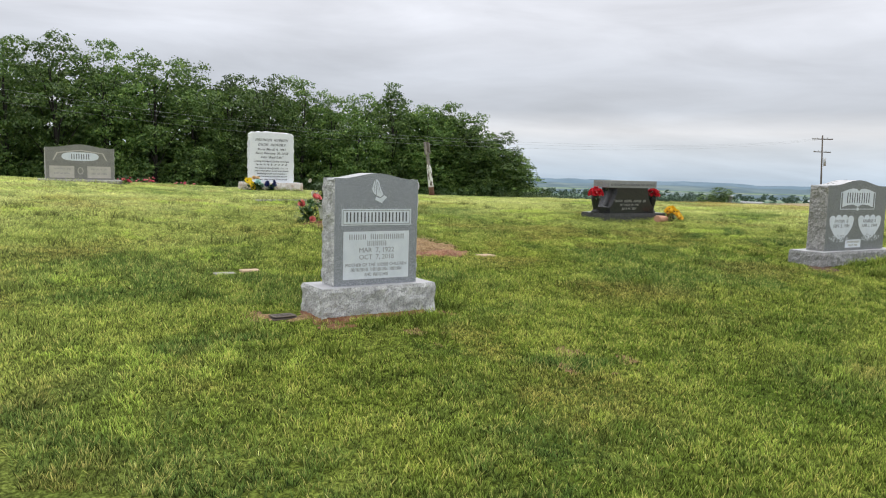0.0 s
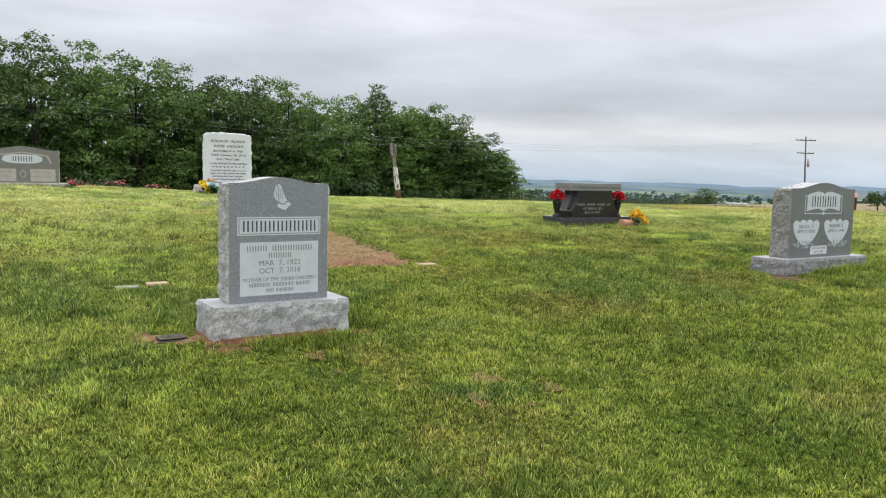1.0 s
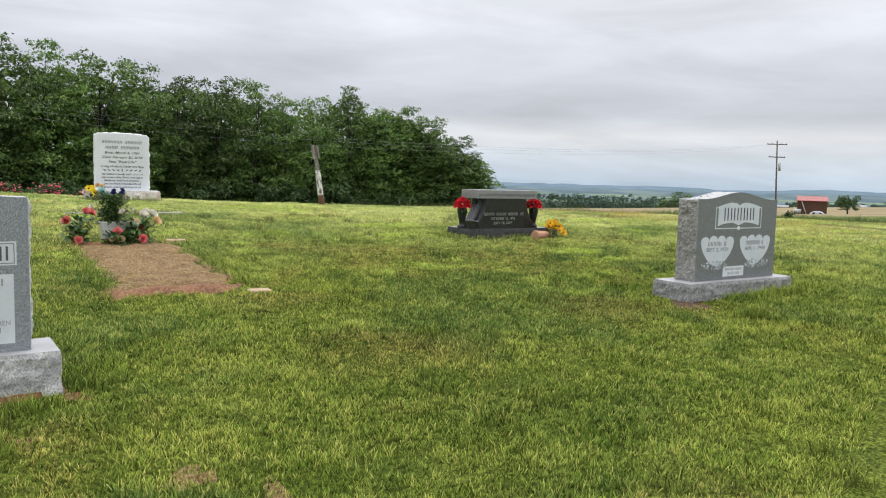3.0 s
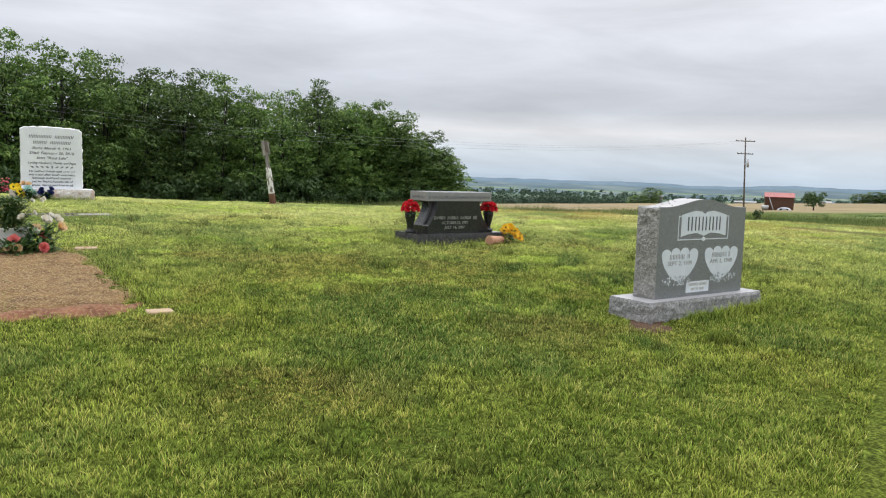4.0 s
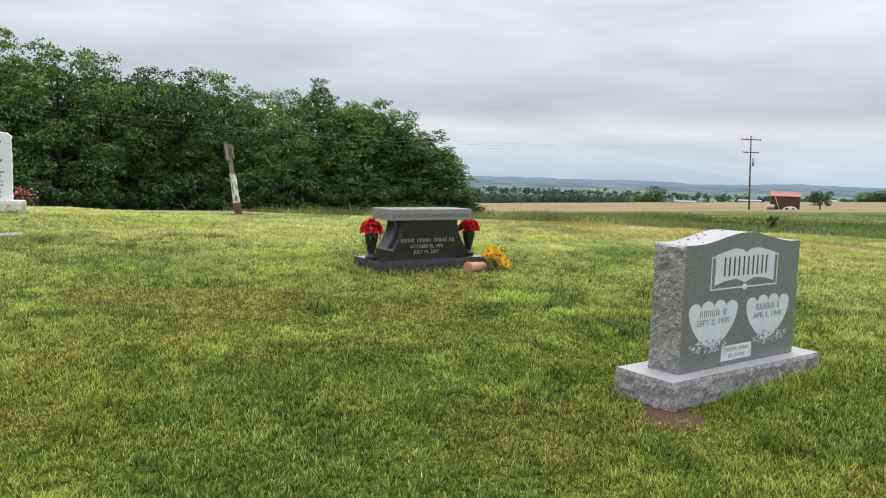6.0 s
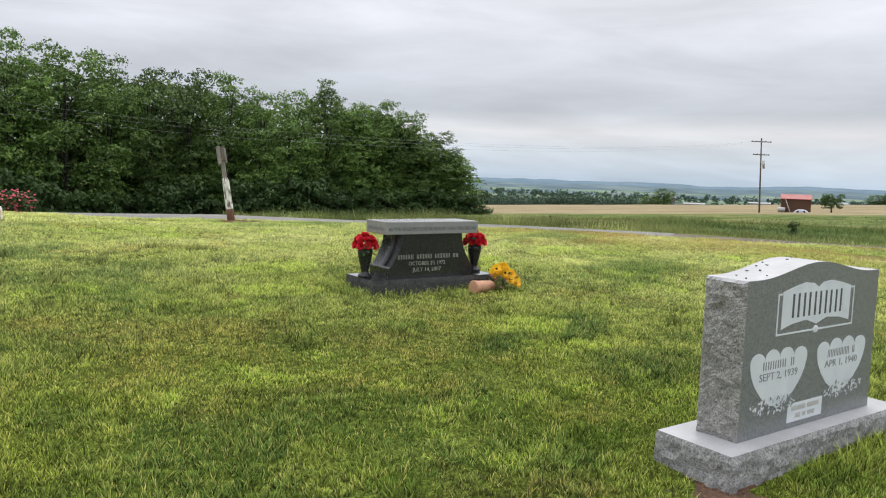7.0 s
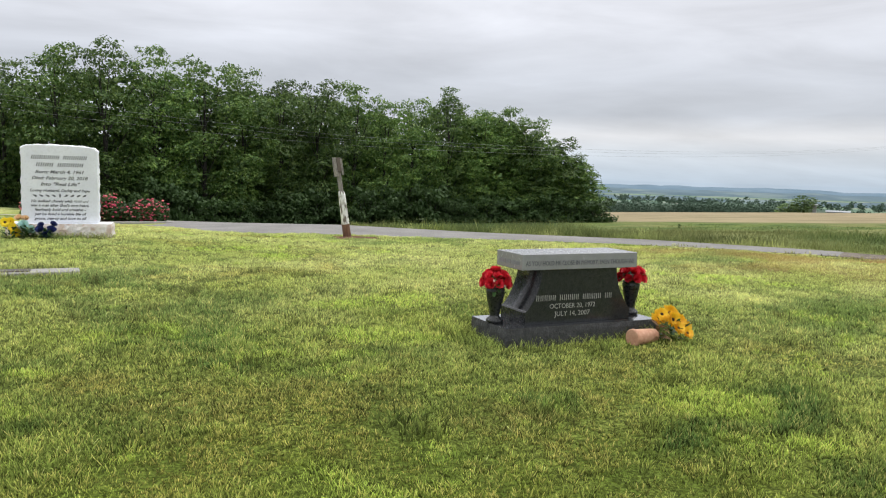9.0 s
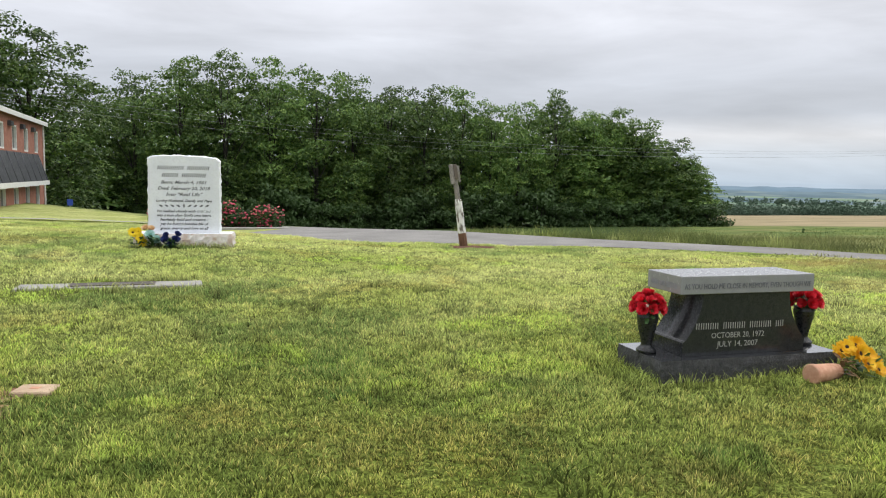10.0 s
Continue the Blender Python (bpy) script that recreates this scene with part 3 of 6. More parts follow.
def rim(outline, y0, y1, wide):
    """A narrow frame that follows an outline."""
    cx, cz = sum(p[0] for p in outline) / len(outline), sum(p[1] for p in outline) / len(outline)
    w, h = max(p[0] for p in outline) - cx, max(p[1] for p in outline) - cz
    bm = bmesh.new()
    rows = []
    for s in (0, 1):
        for y in (y0, y1):
            rows.append([bm.verts.new((cx + (p[0] - cx) * (1 - s * wide / w), y, cz + (p[1] - cz) * (1 - s * wide / h))) for p in outline])
    n = len(outline)
    for a, b in ((0, 1), (2, 3), (0, 2), (1, 3)):
        for k in range(n):
            bm.faces.new((rows[a][k], rows[a][(k + 1) % n], rows[b][(k + 1) % n], rows[b][k]))
    return bm


def rect(x0, x1, z0, z1):
    return [(x0, z0), (x1, z0), (x1, z1), (x0, z1)]


def clay_skirt(parent, w, d, z, seed, material):
    """The bare soil round a base, with an uneven outline."""
    bm = bmesh.new()
    n = 72
    mid = bm.verts.new((0, 0, z + 0.03))
    ring, outer = [], []
    for k in range(n):
        a = 2 * math.pi * k / n
        c, s = math.cos(a), math.sin(a)
        r = 1 / max(abs(c) / w, abs(s) / d)
        grow = 0.02 + 0.07 * (0.5 + noise.noise((c * 3 + seed, s * 3, 0)))
        ring.append(bm.verts.new((c * r, s * r, z + 0.028)))
        outer.append(bm.verts.new((c * (r + grow), s * (r + grow), z - 0.012)))
    for k in range(n):
        bm.faces.new((mid, ring[k], ring[(k + 1) % n]))
        bm.faces.new((ring[k], outer[k], outer[(k + 1) % n], ring[(k + 1) % n]))
    return part("bare_soil", bm, material, parent, "bare red clay round the base")


# ---- the headstone with praying emblem, nearest the start ----
def headstone_serpentine(m, w, d, bw, bd, base_h, shoulder, apex, faces, seed, label, sink=0.10, amp=0.012):
    stone = thing("headstone", m, label, "headstone", "headstones in the graveyard")
    face, flank, top, base_mat = faces
    part("base", rock_prism(dense(rect(-bw, bw, -bd, bd), 0.016), -sink, base_h, "z", 13, amp, seed), [top, base_mat, top], stone, "pitched granite base")
    part("tablet", rock_prism(serpentine(w, base_h + 0.001, shoulder, apex), -d, d, "y", 16, amp, seed + 4), [face, flank, top], stone, "polished face with broken stone edges")
    return stone


px, py = 2.145, 4.451
pg = 0.305
grey_stone = headstone_serpentine(pose(px, py, pg, 0, 0, 1.2), 0.297, 0.090, 0.403, 0.157, 0.216, 0.896, 0.931, (granite_face, granite_rough, granite_sawn, granite_rough), 1.0,
                            "grey granite headstone with serpentine top on a rough base")
yf = -0.0905
part("name_panel", slab_outline(rect(-0.250, 0.250, 0.600, 0.704), yf - 0.001, yf + 0.004), frosted, grey_stone, "pale frosted name panel")
part("panel_border", rim(rect(-0.242, 0.242, 0.607, 0.697), yf - 0.0024, yf, 0.004), engraved_soft, grey_stone)
part("name_bar", bars([9], 0.062, -0.226, 0.226, 0.652, yf - 0.001, 0.34), engraved, grey_stone, "dark engraved name")
part("text_panel", slab_outline(rect(-0.236, 0.236, 0.255, 0.561), yf - 0.001, yf + 0.004), frosted, grey_stone, "pale frosted inscription panel")
part("inscription", bars([4, 8], 0.032, -0.20, 0.20, 0.526, yf - 0.001, 0.34), engraved_soft, grey_stone)
part("inscription", bars([5], 0.032, -0.072, 0.072, 0.484, yf - 0.001, 0.34), engraved_soft, grey_stone)
part("inscription", letters("MAR  7, 1922", 0.044, 0.0, 0.440, yf - 0.001, width=0.25), engraved_soft, grey_stone)
part("inscription", letters("OCT  7, 2018", 0.044, 0.0, 0.395, yf - 0.001, width=0.25), engraved_soft, grey_stone)
part("inscription", letters("MOTHER OF THE", 0.030, -0.115, 0.346, yf - 0.001, width=0.21), engraved_soft, grey_stone)
part("inscription", bars([5], 0.022, 0.005, 0.085, 0.346, yf - 0.001, 0.34), engraved_soft, grey_stone)
part("inscription", letters("CHILDREN", 0.030, 0.157, 0.346, yf - 0.001, width=0.125), engraved_soft, grey_stone)
part("inscription", bars([7, 7, 5], 0.022, -0.185, 0.185, 0.316, yf - 0.001, 0.34), engraved_soft, grey_stone)
part("inscription", letters("AND", 0.030, -0.062, 0.283, yf - 0.001, width=0.05), engraved_soft, grey_stone)
part("inscription", bars([7], 0.022, -0.025, 0.085, 0.283, yf - 0.001, 0.34), engraved_soft, grey_stone)
for outline_ in ([(-0.015, 0.893), (-0.002, 0.891), (0.010, 0.874), (0.021, 0.837), (0.041, 0.798), (0.021, 0.779), (-0.006, 0.791), (-0.008, 0.842)],
                 [(-0.020, 0.889), (-0.013, 0.842), (-0.011, 0.793), (-0.026, 0.802), (-0.040, 0.829), (-0.031, 0.865)],
                 [(0.048, 0.792), (0.068, 0.779), (0.030, 0.742), (-0.017, 0.762), (-0.011, 0.783), (0.021, 0.771)]):
    part("carved_emblem", slab_outline(outline_, yf - 0.0015, yf + 0.002), frosted, grey_stone, "pale carved emblem")
for x0, z0, x1, z1 in ((-0.004, 0.878, 0.003, 0.812), (0.005, 0.868, 0.016, 0.808), (-0.026, 0.859, -0.022, 0.812)):
    part("carved_line", slab_outline([(x0 - 0.0012, z0), (x1 - 0.0012, z1), (x1 + 0.0012, z1), (x0 + 0.0012, z0)], yf - 0.0022, yf), engraved_soft, grey_stone)
clay_skirt(grey_stone, 0.41, 0.165, 0.012, 2.0, red_clay)

# ---- the wide headstone with two hearts ----
sx, sy, sg = 7.436, 4.386, 0.445
hearts_stone = headstone_serpentine(pose(sx, sy, sg, 0, 0, -0.5), 0.504, 0.094, 0.650, 0.172, 0.142, 0.782, 0.838, (dark_face, dark_rough, granite_sawn, dark_base), 9.0,
                             "wide grey granite headstone carved with a book and two hearts", 0.16, 0.013)
yf = -0.0945
book = [(-0.262, 0.572), (-0.18, 0.590), (-0.08, 0.598), (0.0, 0.575), (0.08, 0.598), (0.18, 0.590), (0.262, 0.572),
        (0.262, 0.725), (0.19, 0.742), (0.10, 0.757), (0.035, 0.750), (0.0, 0.732), (-0.035, 0.750), (-0.10, 0.757), (-0.19, 0.742), (-0.262, 0.725)]
part("book_panel", slab_outline(book, yf - 0.0012, yf + 0.004), frosted, hearts_stone, "pale carved open book panel")
part("book_cover", rim([(-0.295, 0.548), (0.295, 0.548), (0.295, 0.720), (-0.295, 0.720)], yf - 0.0015, yf + 0.002, 0.007), frosted, hearts_stone)
knot = bmesh.new()
bmesh.ops.create_uvsphere(knot, u_segments=12, v_segments=8, radius=0.018, matrix=Matrix.Translation((0, yf, 0.552)) @ Matrix.Diagonal((1.2, 0.15, 0.9, 1)))
part("carved_knot", knot, frosted, hearts_stone)
part("name_bar", bars([5], 0.100, -0.205, 0.205, 0.664, yf - 0.0012, 0.3), engraved, hearts_stone, "dark engraved name")


def heart(cx, cz, w, h, scallops):
    pts = [(0.0, -0.5), (0.13, -0.43), (0.28, -0.29), (0.40, -0.10), (0.465, 0.06), (0.49, 0.18)]
    left = [(-x, z) for x, z in pts[1:]][::-1]
    top = []
    for k in range(scallops):
        u0, u1 = 0.5 - k / scallops, 0.5 - (k + 1) / scallops
        lift = 0.27 if k in (0, scallops - 1) else 0.30
        for j in range(9):
            a = math.pi * j / 8
            top.append(((u0 + u1) / 2 + (u0 - u1) / 2 * math.cos(a), lift + 0.15 * math.sin(a)))
    return [(cx + x * w, cz + z * h) for x, z in pts + top + left]


def sprig(parent, cx, cz, w, h, seed):
    """A carved spray of leaves and blossoms."""
    bm = bmesh.new()
    rnd = random.Random(seed)
    for n in range(150):
        u = rnd.uniform(-0.5, 0.5)
        x, z = cx + u * w, cz + rnd.uniform(-0.5, 0.5) * h * (1 - abs(u) * 1.2)
        a, r = rnd.uniform(0, math.pi), rnd.uniform(0.006, 0.013)
        pts = [(x + r * math.cos(a + b) * k, z + r * math.sin(a + b) * k) for b, k in ((0, 1.3), (1.2, 0.5), (math.pi, 1.0), (-1.2, 0.5))]
        y = yf - 0.0022 - rnd.uniform(0, 0.0012)
        bm.faces.new([bm.verts.new((p[0], y, p[1])) for p in pts]).material_index = n % 2
    return part("carved_blossoms", bm, [frosted, engraved_soft], parent)


for hx, words, date in ((-0.252, [5, 1], "SEPT 2, 1939"), (0.230, [7, 1], "APR 1, 1940")):
    part("heart_panel", slab_outline(heart(hx, 0.378, 0.405, 0.262, 4), yf - 0.0012, yf + 0.004), frosted, hearts_stone, "pale frosted heart")
    part("inscription", bars(words, 0.034, hx - 0.12, hx + 0.11, 0.432, yf - 0.0012, 0.34), engraved_soft, hearts_stone)
    part("inscription", letters(date, 0.044, hx, 0.385, yf - 0.0014, width=0.27), engraved_soft, hearts_stone)
    sprig(hearts_stone, hx + (-0.03 if hx < 0 else 0.03), 0.262, 0.31, 0.085, 3 if hx < 0 else 5)
part("small_panel", slab_outline(rect(-0.168, 0.097, 0.168, 0.248), yf - 0.0012, yf + 0.004), frosted, hearts_stone)
part("inscription", bars([7, 6], 0.020, -0.14, 0.07, 0.226, yf - 0.0012, 0.34), warm_light, hearts_stone)
part("inscription", bars([3, 2, 4], 0.020, -0.11, 0.04, 0.192, yf - 0.0012, 0.34), warm_light, hearts_stone)
clay_skirt(hearts_stone, 0.66, 0.18, -0.02, 6.0, dark_clay)

def fallen_bits(name, m, spots, label):
    """Small dry leaf scraps lying on a stone."""
    r = random.Random(len(spots) + 60)
    bm = bmesh.new()
    for x, y, z in spots:
        a, q = r.uniform(0, 6.28), r.uniform(0.003, 0.008)
        pts = [(x + q * k * math.cos(a + t), y + q * k * math.sin(a + t), z + 0.002 + h) for t, k, h in ((0, 1.4, 0.004), (1.3, 0.6, 0.001), (2.6, 0.9, 0.003), (3.6, 1.2, 0.0), (5.0, 0.7, 0.002))]
        lo = [bm.verts.new((p[0], p[1], p[2] - 0.002)) for p in pts]
        hi = [bm.verts.new(p) for p in pts]
        bm.faces.new(lo), bm.faces.new(hi)
        for k in range(5):
            bm.faces.new((lo[k], lo[(k + 1) % 5], hi[(k + 1) % 5], hi[k]))
    me = bpy.data.meshes.new(name)
    bm.to_mesh(me)
    bm.free()
    me.materials.append(seed_head)
    ob = new(name, me)
    ob.matrix_world = m
    return tagged(ob, label, "leaf litter", kind="stuff")


def crest(x):
    return 0.782 + 0.056 * (0.5 + 0.5 * math.cos(math.pi * min(1, abs(x) / 0.504 / 0.86)))


fallen_bits("dry_leaf_scraps", hearts_stone.matrix_world.copy(), [(x, y, crest(x)) for x, y in ((-0.44, -0.04), (-0.40, 0.03), (-0.33, -0.06), (-0.30, 0.05), (-0.27, 0.01), (-0.22, 0.06), (-0.19, 0.03), (-0.16, 0.07), (-0.06, 0.02), (0.02, 0.05), (0.1, -0.03), (0.24, 0.04))],
            "dark dry leaf scraps on the headstone's top")

# ---- the tall white marble headstone ----
hx0, hy0, hg = 4.658, 14.096, 0.825
marble_stone = thing("headstone", pose(hx0, hy0, hg - 0.015, 0, 0, -7.5) @ Matrix.Scale(1.025, 4), "tall white marble headstone with rough edges and black lettering", "headstone", "headstones in the graveyard")
part("base", rock_prism(dense(rect(-0.555, 0.555, -0.205, 0.205), 0.03), -0.08, 0.165, "z", 7, 0.014, 21.0), [marble, marble_base, marble], marble_stone, "rough white base stained by soil")
tall = dense([(0.405, 0.166), (0.408, 0.6), (0.402, 1.03), (0.37, 1.062), (0.2, 1.078), (0.0, 1.085), (-0.2, 1.084), (-0.36, 1.075), (-0.402, 1.045), (-0.408, 0.6), (-0.405, 0.166)], 0.03)
part("tablet", rock_prism(tall, -0.105, 0.105, "y", 7, 0.013, 25.0, False), [marble, marble, marble], marble_stone, "smooth white face with chipped edges")
yf = -0.1055
part("inscription", bars([7, 6], 0.045, -0.30, 0.30, 0.945, yf, 0.42, 0.3), engraved, marble_stone)
part("inscription", bars([4, 6], 0.045, -0.25, 0.26, 0.858, yf, 0.42, 0.3), engraved, marble_stone)
for text, z, size, wide in (("Born: March 4, 1961", 0.772, 0.052, 0.52), ("Died: February 20, 2018", 0.700, 0.052, 0.60), ("Into \"Real Life\"", 0.628, 0.052, 0.42),
                            ("Loving Husband, Daddy and Papa", 0.553, 0.042, 0.64), ("He walked closely with", 0.428, 0.040, 0.44),
                            ("was a man after God's own heart,", 0.378, 0.040, 0.62), ("fearlessly bold and creative -", 0.327, 0.040, 0.55),
                            ("yet he lived a humble life of", 0.275, 0.040, 0.56), ("grace, mercy and love to all", 0.222, 0.040, 0.56)):
    shift = -0.09 if "closely" in text else 0.0
    part("inscription", letters(text, size * 1.06, shift, z, yf, 0.28, wide, bold=0.0011), engraved, marble_stone)
part("inscription", bars([5], 0.026, 0.15, 0.235, 0.428, yf, 0.3, 0.3), engraved, marble_stone)
part("inscription", letters("and", 0.040, 0.275, 0.428, yf, 0.28, 0.06), engraved, marble_stone)
for k in range(9):
    u = (k - 4) / 4 * 0.265
    tilt = -0.5 if k < 4 else 0.5 if k > 4 else 1.57
    leafy = [(0.026, 0), (0.008, 0.011), (-0.020, 0.004), (-0.026, 0), (-0.020, -0.004), (0.008, -0.011)]
    part("carved_leaf", slab_outline([(u + a * math.cos(tilt) - b * math.sin(tilt), 0.493 + a * math.sin(tilt) + b * math.cos(tilt)) for a, b in leafy], yf - 0.0015, yf + 0.002), engraved, marble_stone)

# ---- the low warm-grey headstone on the brow ----
warm_stone = headstone_serpentine(pose(1.368, 14.255, 0.875, 0, 0, -0.8), 0.525, 0.10, 0.64, 0.185, 0.10, 0.632, 0.690, (warm_face, warm_rough, warm_rough, warm_rough), 33.0,
                            "low warm grey granite headstone with pale panels", 0.10, 0.010)
yf = -0.1005
oval = [(0.285 * (abs(math.cos(a)) ** 0.6) * math.copysign(1, math.cos(a)), 0.485 + 0.072 * (abs(math.sin(a)) ** 0.8) * math.copysign(1, math.sin(a))) for a in [2 * math.pi * k / 32 for k in range(32)]]
part("name_panel", slab_outline(oval, yf - 0.001, yf + 0.004), frosted, warm_stone, "pale rounded name panel")
part("name_bar", bars([4], 0.085, -0.15, 0.15, 0.485, yf - 0.001, 0.34), engraved, warm_stone)
part("text_panel", slab_outline(rect(-0.47, -0.095, 0.125, 0.325), yf - 0.001, yf + 0.004), warm_light, warm_stone)
part("text_panel", slab_outline(rect(0.105, 0.47, 0.125, 0.325), yf - 0.001, yf + 0.004), warm_light, warm_stone)
for bx in (-0.28, 0.29):
    part("inscription", bars([6, 2], 0.03, bx - 0.13, bx + 0.13, 0.275, yf - 0.001, 0.34), engraved_soft, warm_stone)
    part("inscription", bars([3, 2, 4], 0.026, bx - 0.12, bx + 0.12, 0.20, yf - 0.001, 0.34), engraved_soft, warm_stone)
ring = [(0.045 * math.cos(2 * math.pi * k / 20), 0.245 + 0.06 * math.sin(2 * math.pi * k / 20)) for k in range(20)]
part("carved_rings", rim(ring, yf - 0.002, yf + 0.002, 0.012), warm_light, warm_stone)
arch = [(-0.42, 0.42), (-0.36, 0.55), (0.0, 0.60), (0.36, 0.55), (0.42, 0.42), (0.40, 0.42), (0.34, 0.535), (0.0, 0.582), (-0.34, 0.535), (-0.40, 0.42)]
part("carved_scroll", slab_outline(arch, yf - 0.0012, yf + 0.002), warm_light, warm_stone)

# ---- the black granite memorial bench ----
bx0, by0, bg = 7.812, 7.884, 0.60
bench = thing("memorial_bench", pose(bx0, by0, bg, 0, 0, -1.1), "black granite memorial bench with grey seat on a polished base", "bench")
part("base", rock_prism(dense(rect(-0.59, 0.59, -0.228, 0.228), 0.025), -0.10, 0.152, "z", 7, 0.007, 41.0), [black_gloss, black_rough, black_gloss], bench, "polished base top with rough flanks")
flare = []
for k in range(21):
    u = k / 20
    flare.append((0.292 + 0.104 * (1 - u) ** 2.0, 0.240 + (0.503 - 0.240) * u))
outline = [(0.412, 0.153), (0.412, 0.228), (0.404, 0.236)] + flare
foot = bmesh.new()
rows = [[foot.verts.new((sx_ * x, y, z)) for x, z in outline] for sx_ in (1, -1) for y in (-0.155, 0.155)]
for a, b in ((rows[0], rows[1]), (rows[2], rows[3])):
    for k in range(len(outline) - 1):
        f = foot.faces.new((a[k], a[k + 1], b[k + 1], b[k]))
        f.material_index, f.smooth = 1, k > 2
for a, b in ((rows[0], rows[2]), (rows[1], rows[3])):
    for k in range(len(outline) - 1):
        foot.faces.new((a[k], a[k + 1], b[k + 1], b[k]))
part("pedestal", foot, [black_granite, black_honed], bench, "flared polished black pedestal")
seat = boxed(-0.449, 0.449, -0.167, 0.167, 0.504, 0.606, bevel=0.003)
part("seat", seat, seat_stone, bench, "grey polished seat slab")
part("inscription", bars([5, 5, 5, 2], 0.036, -0.335, 0.262, 0.320, -0.1555, 0.30), engraved_pale, bench, "pale engraved name")
part("inscription", letters("OCTOBER 20, 1972", 0.046, -0.050, 0.263, -0.155, width=0.355), engraved_pale, bench)
part("inscription", letters("JULY 14, 2007", 0.046, -0.050, 0.212, -0.155, width=0.276), engraved_pale, bench)
part("inscription", letters("AS YOU HOLD ME CLOSE IN MEMORY, EVEN THOUGH WE", 0.043, 0.0, 0.546, -0.1675, width=0.85), engraved, bench)
side_bars = bars([4, 3, 6], 0.030, -0.13, 0.13, 0.546, -0.4495, 0.30)
bmesh.ops.rotate(side_bars, verts=side_bars.verts, cent=(0, 0, 0), matrix=Matrix.Rotation(radians(-90), 3, "Z"))
part("inscription", side_bars, engraved_soft, bench)


# ---- small things among the graves ----
def tube(bm, points, radii, sides=8, index=0, cap=True):
    """A round bar through points."""
    rings = []
    for k, p in enumerate(points):
        p = Vector(p)
        along = (Vector(points[min(k + 1, len(points) - 1)]) - Vector(points[max(k - 1, 0)])).normalized()
        side = along.orthogonal().normalized()
        other = along.cross(side)
        rings.append([bm.verts.new(p + (side * math.cos(2 * math.pi * j / sides) + other * math.sin(2 * math.pi * j / sides)) * radii[k]) for j in range(sides)])
    for a, b in zip(rings, rings[1:]):
        best = min(range(sides), key=lambda s: (a[0].co - b[s].co).length)
        for j in range(sides):
            f = bm.faces.new((a[j], a[(j + 1) % sides], b[(j + 1 + best) % sides], b[(j + best) % sides]))
            f.material_index, f.smooth = index, True
    if cap:
        for r in (rings[0], rings[-1]):
            f = bm.faces.new(r)
            f.material_index = index
    return bm


def turned(profile, sides=28):
    """A vessel turned from (radius, height) points."""
    bm = bmesh.new()
    rings = [[bm.verts.new((r * math.cos(2 * math.pi * j / sides), r * math.sin(2 * math.pi * j / sides), z)) for j in range(sides)] for r, z in profile]
    for a, b in zip(rings, rings[1:]):
        for j in range(sides):
            bm.faces.new((a[j], a[(j + 1) % sides], b[(j + 1) % sides], b[j])).smooth = True
    bm.faces.new(rings[0])
    bm.faces.new(rings[-1])
    return bm


def petal(bm, base, out, up, length, width, cup=0.3):
    """One cupped petal."""
    side = out.cross(up).normalized()
    a = base
    b = base + out * length * 0.55 + up * length * cup * 0.35
    c = base + out * length + up * length * cup
    v = [bm.verts.new(p) for p in (a - side * width * 0.25, a + side * width * 0.25, b + side * width * 0.5, b - side * width * 0.5, c + side * width * 0.28, c - side * width * 0.28)]
    bm.faces.new((v[0], v[1], v[2], v[3]))
    bm.faces.new((v[3], v[2], v[4], v[5]))


def rose(centre, r, rnd, aim=(0, 0, 1)):
    """A full double blossom."""
    bm = bmesh.new()
    turn = Vector(aim).normalized().to_track_quat("Z", "Y").to_matrix()
    for ring, (n, spread, ln) in enumerate(((8, 0.8, 0.95), (8, 1.6, 0.88), (7, 2.6, 0.78), (5, 4.5, 0.66), (4, 8.0, 0.55))):
        for k in range(n):
            a = 2 * math.pi * (k + 0.5 * ring) / n + rnd.uniform(-0.2, 0.2)
            out = turn @ Vector((math.cos(a), math.sin(a), 0.0))
            petal(bm, Vector(centre) + turn @ Vector((0, 0, -0.1 * r)), (out + turn @ Vector((0, 0, spread * 0.45))).normalized(), turn @ Vector((0, 0, 1)), r * ln * rnd.uniform(0.9, 1.1), r * 0.98 * ln, 0.38)
    return bm


def daisy(centre, r, rnd, aim=(0, -0.6, 0.6), n=15):
    """A sunflower's petals, and its dark head."""
    bm, head = bmesh.new(), bmesh.new()
    turn = Vector(aim).normalized().to_track_quat("Z", "Y").to_matrix()
    for ring in (0, 1, 2):
        for k in range(n):
            a = 2 * math.pi * (k + 0.5 * ring) / n + rnd.uniform(-0.1, 0.1)
            out = turn @ Vector((math.cos(a), math.sin(a), rnd.uniform(-0.15, 0.25) + 0.28 * ring))
            petal(bm, Vector(centre) + out * r * 0.25, out.normalized(), turn @ Vector((0, 0, 1)), r * (0.85 - 0.15 * ring) * rnd.uniform(0.85, 1.1), r * 0.38, 0.15)
    bmesh.ops.create_uvsphere(head, u_segments=12, v_segments=6, radius=r * 0.30, matrix=Matrix.Translation(centre) @ turn.to_4x4() @ Matrix.Diagonal((1, 1, 0.35, 1)))
    return bm, head


